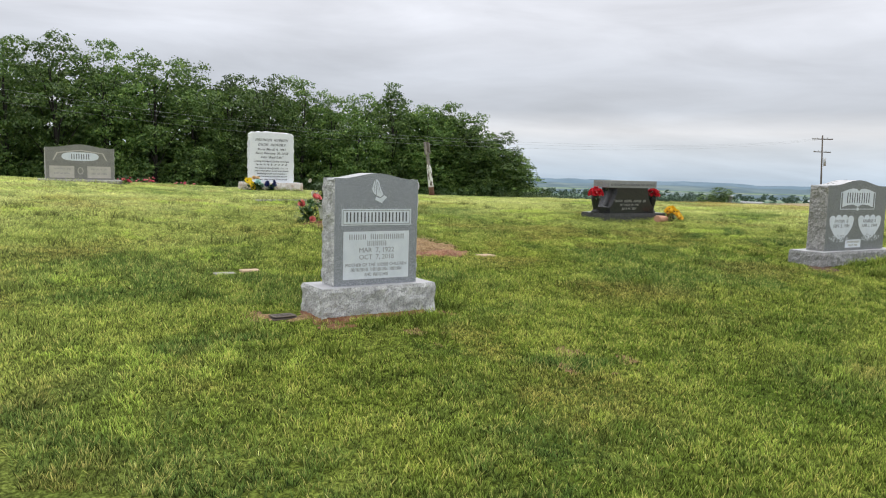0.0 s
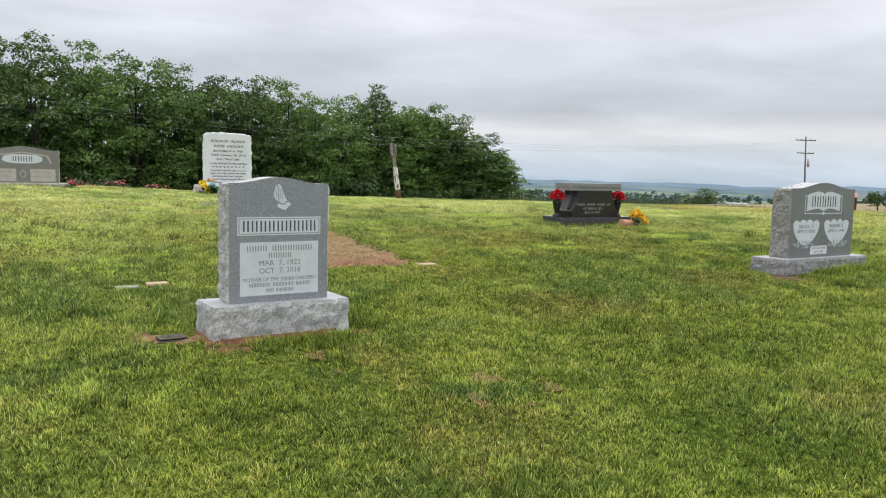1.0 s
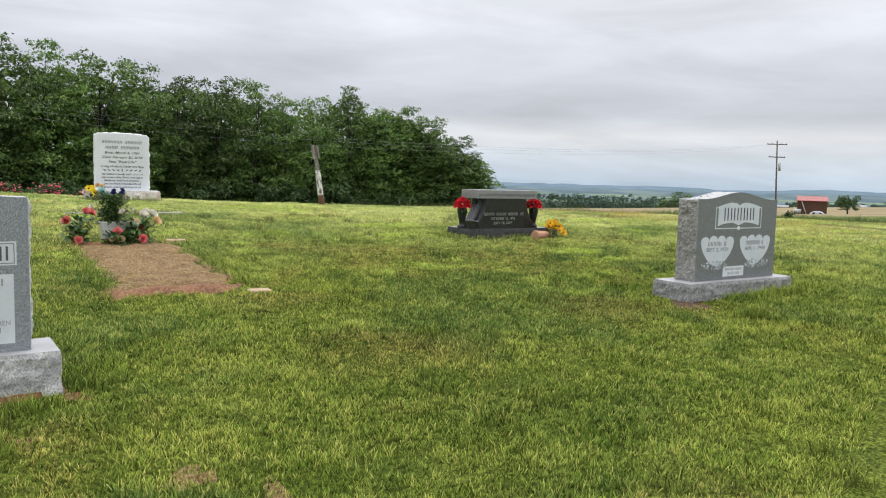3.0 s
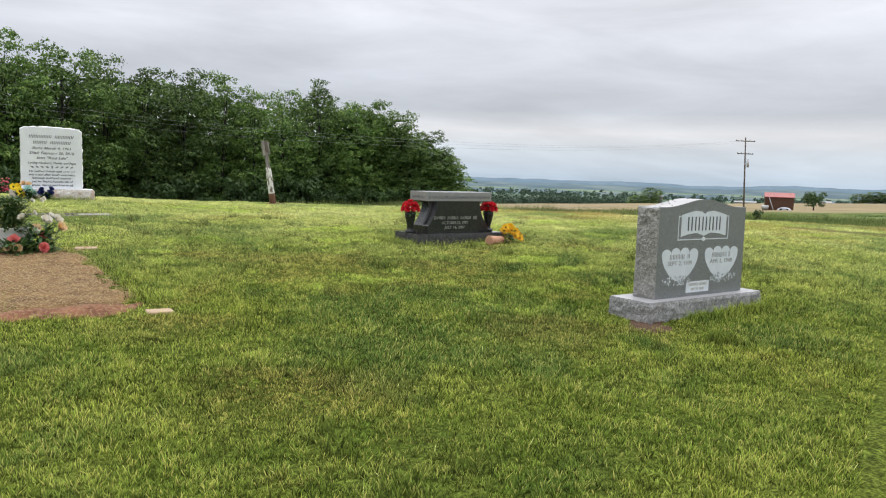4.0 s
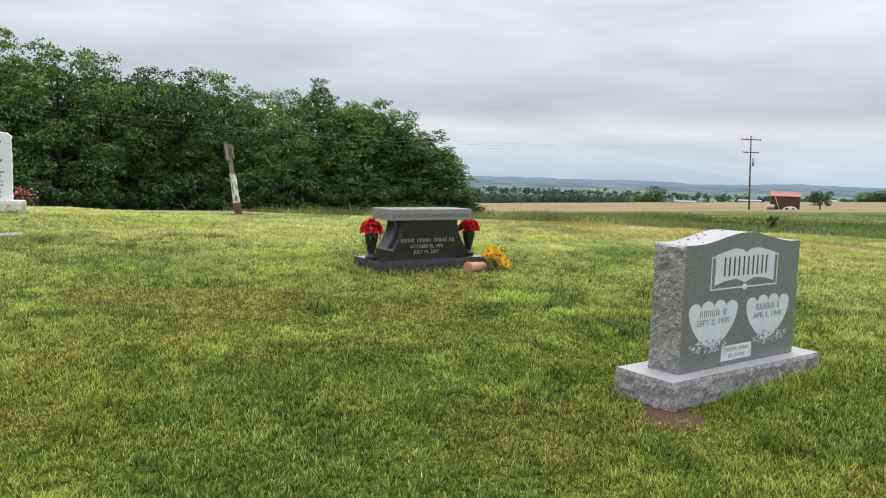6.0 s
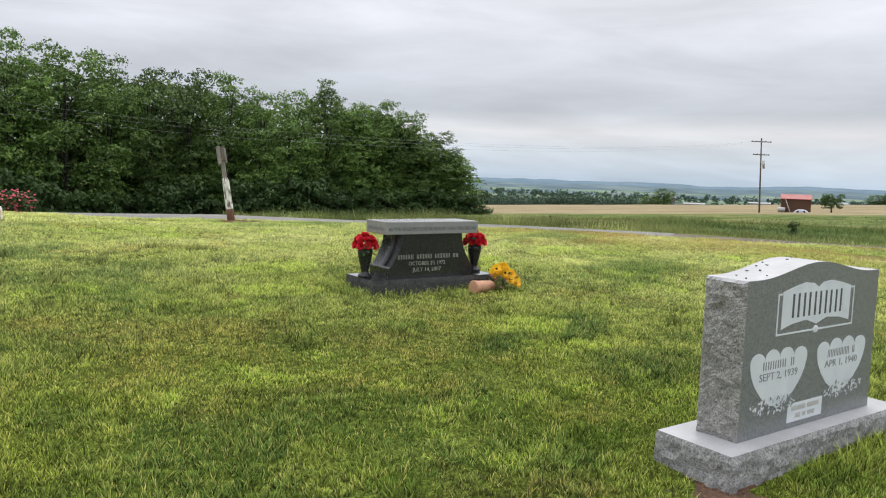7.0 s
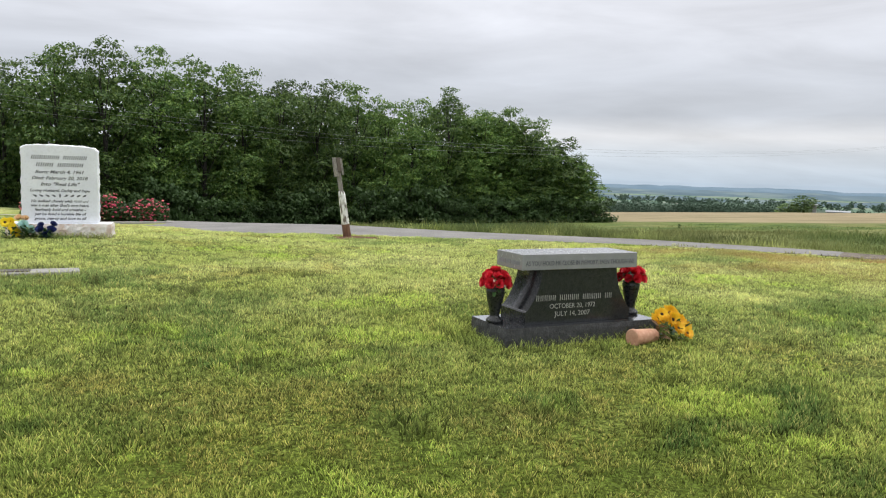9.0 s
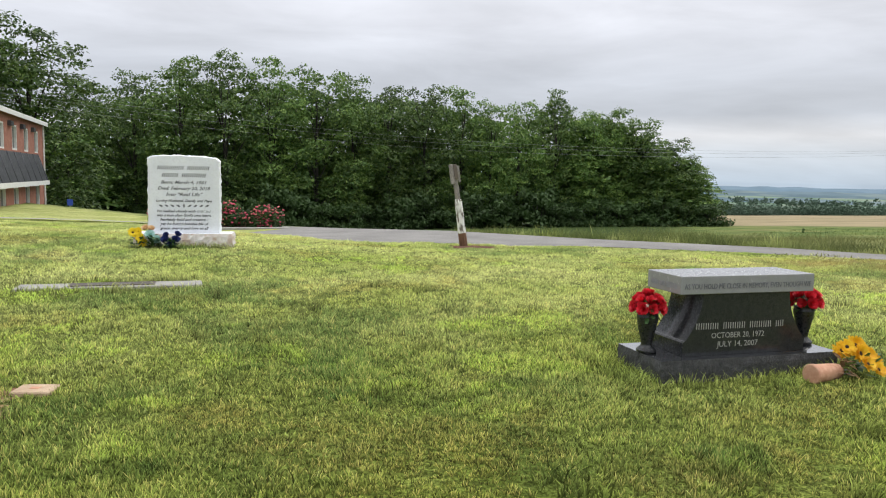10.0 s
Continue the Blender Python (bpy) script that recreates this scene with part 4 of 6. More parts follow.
def leaves(n, spread, size, rnd, low=0.0, high=0.2, centre=(0, 0), droop=0.4):
    """Loose leaves round a stem."""
    bm = bmesh.new()
    for _ in range(n):
        a = rnd.uniform(0, 2 * math.pi)
        q = rnd.uniform(0.2, 1.0)
        out = Vector((math.cos(a), math.sin(a), rnd.uniform(-droop, 0.9))).normalized()
        base = Vector((centre[0] + math.cos(a) * spread * q * 0.6, centre[1] + math.sin(a) * spread * q * 0.6, rnd.uniform(low, high)))
        petal(bm, base, out, Vector((0, 0, 1)), size * rnd.uniform(0.7, 1.3), size * 0.5, rnd.uniform(-0.5, 0.2))
    return bm


rnd = random.Random(11)
# black vases on the bench's base, with red silk roses
URN = [(0.050, 0.0), (0.054, 0.006), (0.054, 0.018), (0.044, 0.028), (0.032, 0.038), (0.031, 0.048), (0.037, 0.080), (0.047, 0.125), (0.056, 0.168), (0.061, 0.200), (0.060, 0.214), (0.056, 0.220), (0.060, 0.225), (0.058, 0.229), (0.052, 0.222), (0.045, 0.120), (0.02, 0.06)]
vase_first = None
for vx, vy, pale in ((-0.545, 0.0, True), (0.543, 0.0, False)):
    here = bench.matrix_world @ Matrix.Translation((vx, vy, 0.1535))
    if vase_first is None:
        vase_first = thing("flower_vase", here, "black urn-shaped vase on the polished bench base", "vase", "vases on the bench")
        part("body", turned(URN), black_iron, vase_first)
        part("foot_ring", turned([(0.052, 0.0), (0.0565, 0.004), (0.0565, 0.016), (0.052, 0.020)]), black_iron, vase_first)
    else:
        copy_thing(vase_first, here)
    posy = thing("bouquet", here @ Matrix.Translation((0, 0, 0.215)) @ Matrix.Scale(0.92, 4), "red silk roses with small cream blossoms in a black vase" if pale else "dark red silk roses with green leaves in a black vase", "flowers", "bouquets on the bench")
    part("leaves", leaves(46, 0.11, 0.055, rnd, -0.005, 0.09), leaf_green, posy)
    stem = bmesh.new()
    for _ in range(7):
        a = rnd.uniform(0, 6.28)
        tube(stem, [(0, 0, -0.12), (0.03 * math.cos(a), 0.03 * math.sin(a), 0.0), (0.06 * math.cos(a), 0.06 * math.sin(a), 0.07)], [0.003, 0.0025, 0.002], 5)
    part("stems", stem, leaf_green, posy)
    spots = [(0, 0, 0.125)] + [(0.055 * math.cos(a), 0.055 * math.sin(a), 0.09) for a in (0.2, 1.3, 2.3, 3.4, 4.4, 5.4)] + [(0.078 * math.cos(a), 0.078 * math.sin(a), 0.045) for a in (0.0, 0.7, 1.5, 2.2, 3.0, 3.8, 4.5, 5.2, 5.8)]
    for s in spots:
        part("rose_blossom", rose(s, 0.041 * rnd.uniform(0.8, 1.15), rnd, (s[0], s[1], max(0.02, s[2] - 0.03))), petal_red, posy)
    if pale:
        for a, z in ((4.1, 0.07), (4.9, 0.03), (5.6, 0.06), (3.5, 0.035)):
            part("cream_blossom", rose((0.098 * math.cos(a), 0.098 * math.sin(a), z), 0.010, rnd, (math.cos(a), math.sin(a), 0.3)), petal_white, posy, "small cream blossom")

# tipped terracotta vase with sunflowers spilling from it
tx, ty = 8.15, 7.50
pot = thing("terracotta_vase", pose(tx + 0.02, ty, at(tx, ty, 0.040), 0, 90, 8) @ Matrix.Scale(0.92, 4), "orange terracotta vase lying on its side in the grass", "vase")
part("body", turned([(0.055, -0.125), (0.063, -0.12), (0.063, -0.10), (0.058, -0.09), (0.054, 0.0), (0.048, 0.09), (0.042, 0.118), (0.030, 0.122), (0.030, 0.118), (0.040, 0.09), (0.046, 0.0), (0.050, -0.11)]), terracotta, pot)
spill = thing("sunflower_bunch", pose(8.38, 7.50, at(8.38, 7.50)), "yellow silk sunflowers lying beside the tipped vase", "flowers")
for k, (u, v, w) in enumerate(((-0.08, -0.02, 0.21), (0.0, -0.05, 0.17), (0.05, 0.03, 0.20), (0.09, -0.03, 0.15), (0.15, -0.02, 0.10), (0.12, 0.07, 0.13), (-0.02, 0.06, 0.16), (0.20, 0.02, 0.07), (0.02, -0.09, 0.11), (0.10, -0.10, 0.07))):
    petals, head = daisy((u * 0.85 - 0.02, v, w * 0.85), 0.050 * rnd.uniform(0.85, 1.15), rnd, (rnd.uniform(-0.5, 0.5), -0.8, rnd.uniform(0.3, 0.9)))
    bloom = part("sunflower_blossom", petals, petal_gold, spill)
    part("seed_head", head, seed_head, bloom, "dark seed head")
stalks = bmesh.new()
for k in range(9):
    tube(stalks, [(-0.13 + 0.01 * k, 0.0, 0.06), (-0.05, rnd.uniform(-0.05, 0.05), 0.09), (0.02 * k - 0.06, rnd.uniform(-0.08, 0.08), 0.10 + rnd.uniform(0, 0.05))], [0.003] * 3, 5)
part("stems", stalks, leaf_pale, spill)
part("leaves", leaves(34, 0.14, 0.06, rnd, 0.02, 0.12, (0.02, 0.0)), leaf_green, spill)
part("dried_leaves", leaves(12, 0.06, 0.06, rnd, 0.03, 0.10, (-0.10, -0.02)), straw_soil, spill)

# flush markers and plates
def flush(name, x, y, w, d, h, rot, material, label, category, bevel=0.006):
    ob = thing(name, pose(x, y, at(x, y), 0, 0, rot), label, category, "flush grave markers")
    part("block", boxed(-w / 2, w / 2, -d / 2, d / 2, -0.05, h, bevel=bevel), material, ob)
    return ob


flush("grave_marker", 4.055, 5.895, 0.165, 0.125, 0.012, -6, brick_pale, "pale fired brick corner marker set in the turf", "marker")
m2 = flush("grave_marker", 4.065, 8.285, 0.185, 0.150, 0.018, -14, brick_pale, "pale orange brick corner marker beside bare soil", "marker")
part("stamped_plate", boxed(-0.022, 0.022, -0.018, 0.018, 0.0182, 0.0205), terracotta, m2)
flush("grave_marker", 1.555, 5.80, 0.16, 0.10, 0.004, 4, concrete, "weathered grey concrete marker level with the grass", "marker")
flush("grave_marker", 1.760, 5.83, 0.15, 0.10, 0.010, -3, brick_pale, "tan brick marker level with the grass", "marker")
plq = flush("grave_marker", 1.570, 4.500, 0.175, 0.125, 0.004, 4, bronze, "small grey metal name plate in a sunken frame", "marker")
part("metal_plate", boxed(-0.075, 0.075, -0.05, 0.05, 0.0085, 0.016, bevel=0.003), pole_wood, plq)
for k in range(3):
    part("plate_bar", boxed(-0.055, 0.055, -0.03 + 0.024 * k, -0.018 + 0.024 * k, 0.0161, 0.0175), bronze, plq)
long = thing("ledger_slab", pose(4.13, 11.02, at(4.13, 11.02), 0, 0, 0.5), "long flat concrete slab with a bronze plaque, flush with the lawn", "slab")
part("slab", boxed(-0.72, 0.72, -0.13, 0.13, -0.06, 0.018, bevel=0.008), concrete, long)
part("plaque", boxed(-0.33, 0.34, -0.085, 0.09, 0.0185, 0.026, bevel=0.004), bronze, long, "dark bronze plaque")
for k in range(2):
    part("plaque_bars", bars([6, 5], 0.001, -0.2, 0.2, 0.0265, -0.03 + 0.05 * k, 0.5), grey_metal, long)

# the fresh grave: clay mound under straw
def ragged_patch(name, x0, x1, y0, y1, rise, material, seed, label, fringe=0.10, gap=0.05, parent=None):
    xs, ys = np.arange(x0 - 0.25, x1 + 0.25, gap), np.arange(y0 - 0.25, y1 + 0.25, gap)
    bm = bmesh.new()
    grid = {}
    for a, x in enumerate(xs):
        for b, y in enumerate(ys):
            edge = min(x - x0, x1 - x, y - y0, y1 - y) + fringe * noise.noise((x * 4 + seed, y * 4, 0)) + 0.5 * fringe * noise.noise((x * 11, y * 11 + seed, 0))
            up = rise * max(-1, min(1, edge / 0.12)) + 0.016 * noise.noise((x * 6, y * 6, seed)) + 0.010 * noise.noise((x * 17, y * 17, seed))
            if edge > -0.06:
                grid[a, b] = bm.verts.new((x, y, at(x, y) + up))
    for a, b in list(grid):
        corners = [grid.get(k) for k in ((a, b), (a + 1, b), (a + 1, b + 1), (a, b + 1))]
        if None not in corners:
            bm.faces.new(corners).smooth = True
    me = bpy.data.meshes.new(name)
    bm.to_mesh(me)
    bm.free()
    me.materials.append(material)
    ob = new(name, me)
    if parent is None:
        return tagged(ob, label, "soil")
    ob.parent, ob["label"] = parent, label
    return ob


grave = thing("grave_mound", Matrix(), "bare clay mound of a fresh grave strewn with straw", "soil")
ragged_patch("soil", 3.12, 4.00, 6.10, 8.12, 0.030, straw_soil, 3.0, "brown soil under trodden straw", 0.16, 0.04, grave)
ragged_patch("clay_strip", 3.05, 3.98, 5.90, 6.14, 0.048, red_clay, 8.0, "strip of bare red clay at the grave's foot", 0.07, parent=grave)
ragged_patch("clay_strip", 3.02, 3.80, 7.98, 8.20, 0.040, red_clay, 17.0, "strip of bare red clay under the flowers", 0.07, parent=grave)
ragged_patch("bare_patch", 3.80, 3.96, 8.16, 8.30, 0.010, red_clay, 19.0, "bare red clay beside a corner marker", 0.06)
ragged_patch("bare_patch", 2.18, 2.40, 3.60, 3.90, -0.008, straw_soil, 23.0, "small worn patch of bare soil in the lawn", 0.14)
ragged_patch("bare_patch", 2.60, 3.10, 2.95, 3.25, -0.008, straw_soil, 29.0, "small worn patch of bare soil in the lawn", 0.14)
ragged_patch("bare_patch", 6.62, 6.82, 4.10, 4.36, 0.020, dark_clay, 31.0, "bare red clay beside the headstone base", 0.10)
ragged_patch("bare_patch", 1.68, 1.88, 4.14, 4.24, 0.014, red_clay, 43.0, "bare red clay before the headstone base", 0.10)
ragged_patch("bare_patch", 2.55, 2.66, 4.24, 4.36, 0.012, red_clay, 47.0, "bare red clay beside the headstone base", 0.10)
ragged_patch("bare_patch", 1.40, 1.74, 4.38, 4.62, 0.002, straw_soil, 53.0, "bare brown soil round a sunken name plate", 0.12)
ragged_patch("mulch_ring", 8.20, 8.86, 14.08, 14.52, 0.014, bark_mulch, 37.0, "ring of red bark mulch round the old post", 0.12)

# flowers on the fresh grave
rnd = random.Random(5)
gx, gy = 3.52, 8.38
planter = thing("planter", pose(gx, gy, at(gx, gy, 0.03), 0, 0, 4) @ Matrix.Diagonal((1.2, 1, 1.35, 1)), "low white planter box among flowers on the grave", "planter")
tray = bmesh.new()
lo = [tray.verts.new(p) for p in ((-0.10, -0.06, 0.0), (0.10, -0.06, 0.0), (0.10, 0.06, 0.0), (-0.10, 0.06, 0.0))]
hi = [tray.verts.new(p) for p in ((-0.118, -0.08, 0.12), (0.118, -0.08, 0.12), (0.118, 0.08, 0.12), (-0.118, 0.08, 0.12))]
tray.faces.new(lo)
tray.faces.new(hi)
for k in range(4):
    tray.faces.new((lo[k], lo[(k + 1) % 4], hi[(k + 1) % 4], hi[k]))
part("box", tray, paint_white, planter)
part("rim", boxed(-0.124, 0.124, -0.086, 0.086, 0.112, 0.124, bevel=0.003), paint_white, planter)
bush = thing("potted_greenery", pose(gx - 0.02, gy + 0.05, at(gx, gy, 0.21)), "dark green foliage with white blossoms in the planter", "plant")
part("leaves", leaves(1900, 0.25, 0.034, rnd, -0.04, 0.24, (0, 0.0), 0.5), leaf_shrub, bush)
for _ in range(9):
    a = rnd.uniform(0, 6.28)
    part("white_blossom", rose((0.24 * math.cos(a), 0.16 * math.sin(a) - 0.05, rnd.uniform(0.0, 0.27)), 0.026, rnd, (math.cos(a), -0.6, 0.4)), petal_white, bush)


def spray(x, y, label, blooms, n_leaf, spread, seed, tall=0.18):
    """A bunch of silk flowers laid or stuck in the ground."""
    r = random.Random(seed)
    ob = thing("flower_spray", pose(x, y, at(x, y)), label, "flowers", "flowers on the graves")
    part("leaves", leaves(n_leaf * 4, spread, 0.06, r, 0.0, tall, (0, 0), 0.2), leaf_green, ob)
    part("leaves", leaves(n_leaf // 2, spread, 0.05, r, 0.0, tall, (0, 0), 0.2), leaf_pale, ob)
    stems = bmesh.new()
    for bx_, by_, bz, br, bm_ in blooms:
        tube(stems, [(bx_ * 0.2, by_ * 0.2, 0.0), (bx_ * 0.7, by_ * 0.7, bz * 0.6), (bx_, by_, bz)], [0.0025, 0.002, 0.002], 5)
    part("stems", stems, leaf_green, ob)
    for bx_, by_, bz, br, bm_ in blooms:
        part("blossom", rose((bx_, by_, bz), br * 0.98, r, (bx_ * 2, by_ * 2 - 0.25, 0.25)), bm_, ob)
    return ob


spray(3.17, 8.22, "coral pink silk roses and green leaves on bare soil", [(-0.10, -0.05, 0.22, 0.05, petal_pink), (0.06, -0.02, 0.30, 0.045, petal_pink), (0.11, 0.0, 0.29, 0.045, petal_pink), (-0.02, -0.16, 0.05, 0.045, petal_pink)], 70, 0.20, 3, 0.24)
spray(3.50, 8.08, "coral and cream silk roses before a white planter", [(-0.02, -0.03, 0.13, 0.052, petal_pink), (0.0, -0.08, 0.07, 0.04, petal_peach), (0.13, 0.02, 0.20, 0.045, petal_white), (-0.07, -0.06, 0.07, 0.035, petal_peach)], 60, 0.20, 4, 0.13)
spray(3.69, 8.20, "white, peach and coral silk roses at the grave's head", [(-0.03, 0.0, 0.20, 0.05, petal_peach), (0.05, 0.03, 0.27, 0.055, petal_white), (0.13, 0.0, 0.28, 0.05, petal_white), (0.15, -0.05, 0.22, 0.05, petal_peach), (0.02, -0.04, 0.15, 0.045, petal_pink), (0.0, -0.18, 0.06, 0.05, petal_pink), (0.10, 0.10, 0.30, 0.045, petal_white), (-0.12, 0.06, 0.30, 0.04, petal_white)], 80, 0.20, 6, 0.24)

# flowers before the white headstone
def sunflowers(x, y, label, spots, r0, seed):
    r = random.Random(seed)
    ob = thing("flower_spray", pose(x, y, at(x, y)), label, "flowers", "flowers on the graves")
    part("leaves", leaves(40, 0.12, 0.07, r, 0.0, 0.14), leaf_green, ob)
    for u, v, w in spots:
        petals, head = daisy((u, v, w), r0 * r.uniform(0.9, 1.15), r, (r.uniform(-0.3, 0.3), -1.0, 0.4))
        bloom = part("sunflower_blossom", petals, petal_yellow, ob)
        part("seed_head", head, seed_head, bloom)
    return ob


spray(2.06, 14.02, "small pink silk roses beside the low headstone", [(-0.04, -0.02, 0.09, 0.035, petal_pink), (0.03, -0.03, 0.07, 0.035, petal_rose), (0.07, 0.0, 0.05, 0.030, petal_pink)], 14, 0.08, 15, 0.06)
sunflowers(4.13, 13.68, "yellow silk sunflowers before the white headstone", [(-0.05, 0, 0.19), (0.03, -0.02, 0.13), (0.0, 0.02, 0.20), (0.06, 0.0, 0.07)], 0.050, 8)
spray(4.29, 13.70, "pale aqua silk roses before the white headstone", [(-0.02, -0.03, 0.15, 0.066, petal_aqua), (0.04, -0.03, 0.09, 0.060, petal_aqua), (-0.07, 0.02, 0.23, 0.05, petal_peach), (-0.01, 0.02, 0.22, 0.05, petal_peach)], 40, 0.13, 12, 0.14)
spray(4.50, 13.62, "navy blue silk flowers before the white headstone", [(-0.06, 0, 0.10, 0.055, petal_blue), (0.05, -0.02, 0.10, 0.055, petal_blue), (0.0, -0.03, 0.05, 0.05, petal_blue), (0.07, 0.03, 0.16, 0.045, petal_blue), (-0.05, 0.03, 0.15, 0.045, petal_blue)], 30, 0.10, 13, 0.10)

# the old leaning post
post = thing("old_post", pose(8.466, 14.454, at(8.466, 14.454), -1.5, -8.5, 6), "leaning weathered timber post with flaking white paint", "post")
shaft = bmesh.new()
tube(shaft, [(0, 0, -0.15), (0, 0, 0.20), (0, 0, 0.36), (0.003, 0, 0.62), (0.0, 0, 0.66), (-0.012, 0, 0.70)], [0.064, 0.060, 0.057, 0.054, 0.050, 0.036], 7)
for f in shaft.faces:
    z = f.calc_center_median().z
    f.material_index = 0 if z < 0.22 else 1
part("shaft", shaft, [stained_wood, white_paint], post, "clay-stained shaft with flaking white paint")
part("upper_stem", boxed(-0.030, 0.026, -0.03, 0.03, 0.62, 1.19, bevel=0.006), weathered_wood, post)
part("side_board", boxed(-0.088, -0.032, -0.05, -0.015, 0.92, 1.200, bevel=0.004), weathered_wood, post, "pale grey side board")
part("side_board", boxed(0.028, 0.062, -0.045, -0.01, 0.93, 1.170, bevel=0.004), weathered_wood, post, "dark side board")
part("front_batten", boxed(-0.031, 0.027, -0.052, -0.0305, 0.98, 1.190, bevel=0.004), pole_wood, post)



# ---- the roses by the lane ----
def card_mesh(name, centres, radii, per, size, material, seed, flat=0.5):
    """Leaf sprays scattered through flattened puffs: small folded quads with every outline broken."""
    r = np.random.RandomState(seed)
    centres, radii = np.asarray(centres, float), np.asarray(radii, float)
    n = len(centres) * per
    c, q = np.repeat(centres, per, 0), np.repeat(radii, per, 0)
    d = r.normal(size=(n, 3))
    d /= np.linalg.norm(d, axis=1)[:, None]
    p = c + d * (r.uniform(0.25, 1.0, n) ** 0.6)[:, None] * q
    up = d * (1 - flat) + np.array([0, 0, 1]) * flat + r.normal(size=(n, 3)) * 0.55
    up /= np.linalg.norm(up, axis=1)[:, None]
    side = np.cross(up, r.normal(size=(n, 3)))
    side /= np.linalg.norm(side, axis=1)[:, None]
    fore = np.cross(up, side)
    s = size * r.uniform(0.55, 1.35, n)[:, None]
    fold = up * s * r.uniform(-0.35, 0.35, n)[:, None]
    v = np.stack([p - fore * s, p + side * s * 0.55 + fold, p + fore * s * r.uniform(0.7, 1.2, n)[:, None], p - side * s * 0.55 + fold], 1).reshape(-1, 3)
    return mesh_from(name, v, np.arange(n * 4).reshape(-1, 4), material)


def rose_bush(x, y, w, h, seed, label):
    r = random.Random(seed)
    ob = thing("rose_bush", pose(x, y, at(x, y)), label, "bush", "rose bushes by the lane")
    puffs, sizes = [], []
    for _ in range(34):
        a, q = r.uniform(0, 6.28), r.uniform(0.1, 1)
        puffs.append((w * q * math.cos(a), 0.6 * w * q * math.sin(a), h * r.uniform(0.25, 0.85) * (1 - 0.35 * q)))
        sizes.append((0.34, 0.34, 0.28))
    part("foliage", card_mesh("foliage", puffs, sizes, 240, 0.055, leaf_shrub, seed), None, ob)
    canes = bmesh.new()
    for _ in range(9):
        a = r.uniform(0, 6.28)
        tube(canes, [(0.1 * math.cos(a), 0.1 * math.sin(a), -0.05), (0.5 * w * math.cos(a), 0.3 * w * math.sin(a), h * 0.6)], [0.012, 0.006], 5)
    part("canes", canes, bark, ob)
    for k in range(190):
        c, s = r.choice(puffs), r.uniform(0, 6.28)
        b = bmesh.new()
        cx, cy, cz = c[0] + 0.30 * math.cos(s), c[1] - abs(0.33 * math.sin(s)), c[2] + r.uniform(-0.12, 0.30)
        bmesh.ops.create_icosphere(b, subdivisions=1, radius=0.042 * r.uniform(0.7, 1.4), matrix=Matrix.Translation((cx, cy, cz)) @ Matrix.Diagonal((1, 1, 0.7, 1)))
        part("blossom", b, petal_rose if k % 3 else petal_pink, ob)
    return ob


rose_bush(7.05, 33.6, 0.62, 0.84, 3, "pink flowering rose bush on a mulch bed by the lane")
rose_bush(5.75, 33.9, 0.85, 1.10, 7, "large pink flowering rose bush on a mulch bed")
rose_bush(4.1, 34.2, 0.95, 1.22, 9, "pink flowering rose bush on a mulch bed")
bed = boxed(3.0, 7.75, 32.55, 34.9, at(6, 33.6, -0.3), at(6, 33.6, 0.05), bevel=0.03)
me = bpy.data.meshes.new("mulch_bed")
bed.to_mesh(me)
bed.free()
me.materials.append(bark_mulch)
tagged(new("mulch_bed", me), "raised bark mulch bed under the rose bushes", "flower bed")
kerb = boxed(3.0, 7.95, 32.30, 32.53, at(6, 33, -0.2), at(6, 33, 0.10), bevel=0.02)
me = bpy.data.meshes.new("kerb")
kerb.to_mesh(me)
kerb.free()
me.materials.append(concrete)
tagged(new("kerb", me), "pale concrete edging of the mulch bed", "kerb", kind="structure")

# a pale concrete path beyond the brow
pv = []
for k in range(60):
    x = -14 + 18.0 * k / 59
    y0 = 21.9 + 0.05 * x
    for s in (0, 0.35, 0.7):
        pv.append((x, y0 + s, at(x, y0 + s, 0.05)))
i = (np.arange(59)[:, None] * 3 + np.arange(2)[None]).ravel()
tagged(new("path", mesh_from("path", pv, np.stack([i, i + 1, i + 4, i + 3], -1), concrete, True)), "narrow pale concrete path across the grass", "path", kind="structure")

# ---- the brick building ----
hall = thing("brick_building", Matrix.Translation((-6.4, 67.0, -1.25)) @ Matrix.Rotation(radians(-88.4), 4, "Z"), "two-storey red brick building with white trim", "building")
# local x runs along the wall towards the viewer, y outwards
L, H, D = 30.0, 6.3, 14.0
OPEN = []
for k in range(7):
    u = 2.0 + 3.75 * k
    OPEN += [(u, u + 1.55, 4.15, 5.70), (u, u + 1.55, 0.25, 1.90)]
wall = bmesh.new()
us = sorted({0.0, L} | {o[0] for o in OPEN} | {o[1] for o in OPEN})
zs = sorted({-0.6, H} | {o[2] for o in OPEN} | {o[3] for o in OPEN})
for a, b in zip(us, us[1:]):
    for c, d in zip(zs, zs[1:]):
        if any(o[0] - 1e-6 <= a and b <= o[1] + 1e-6 and o[2] - 1e-6 <= c and d <= o[3] + 1e-6 for o in OPEN):
            continue
        q = [wall.verts.new(p) for p in ((a, 0, c), (b, 0, c), (b, 0, d), (a, 0, d))]
        wall.faces.new(q)
for u0, u1, z0, z1 in OPEN:
    pts = [(u0, z0), (u1, z0), (u1, z1), (u0, z1)]
    for k in range(4):
        (a, c), (b, d) = pts[k], pts[(k + 1) % 4]
        wall.faces.new([wall.verts.new(p) for p in ((a, 0, c), (b, 0, d), (b, -0.22, d), (a, -0.22, c))])
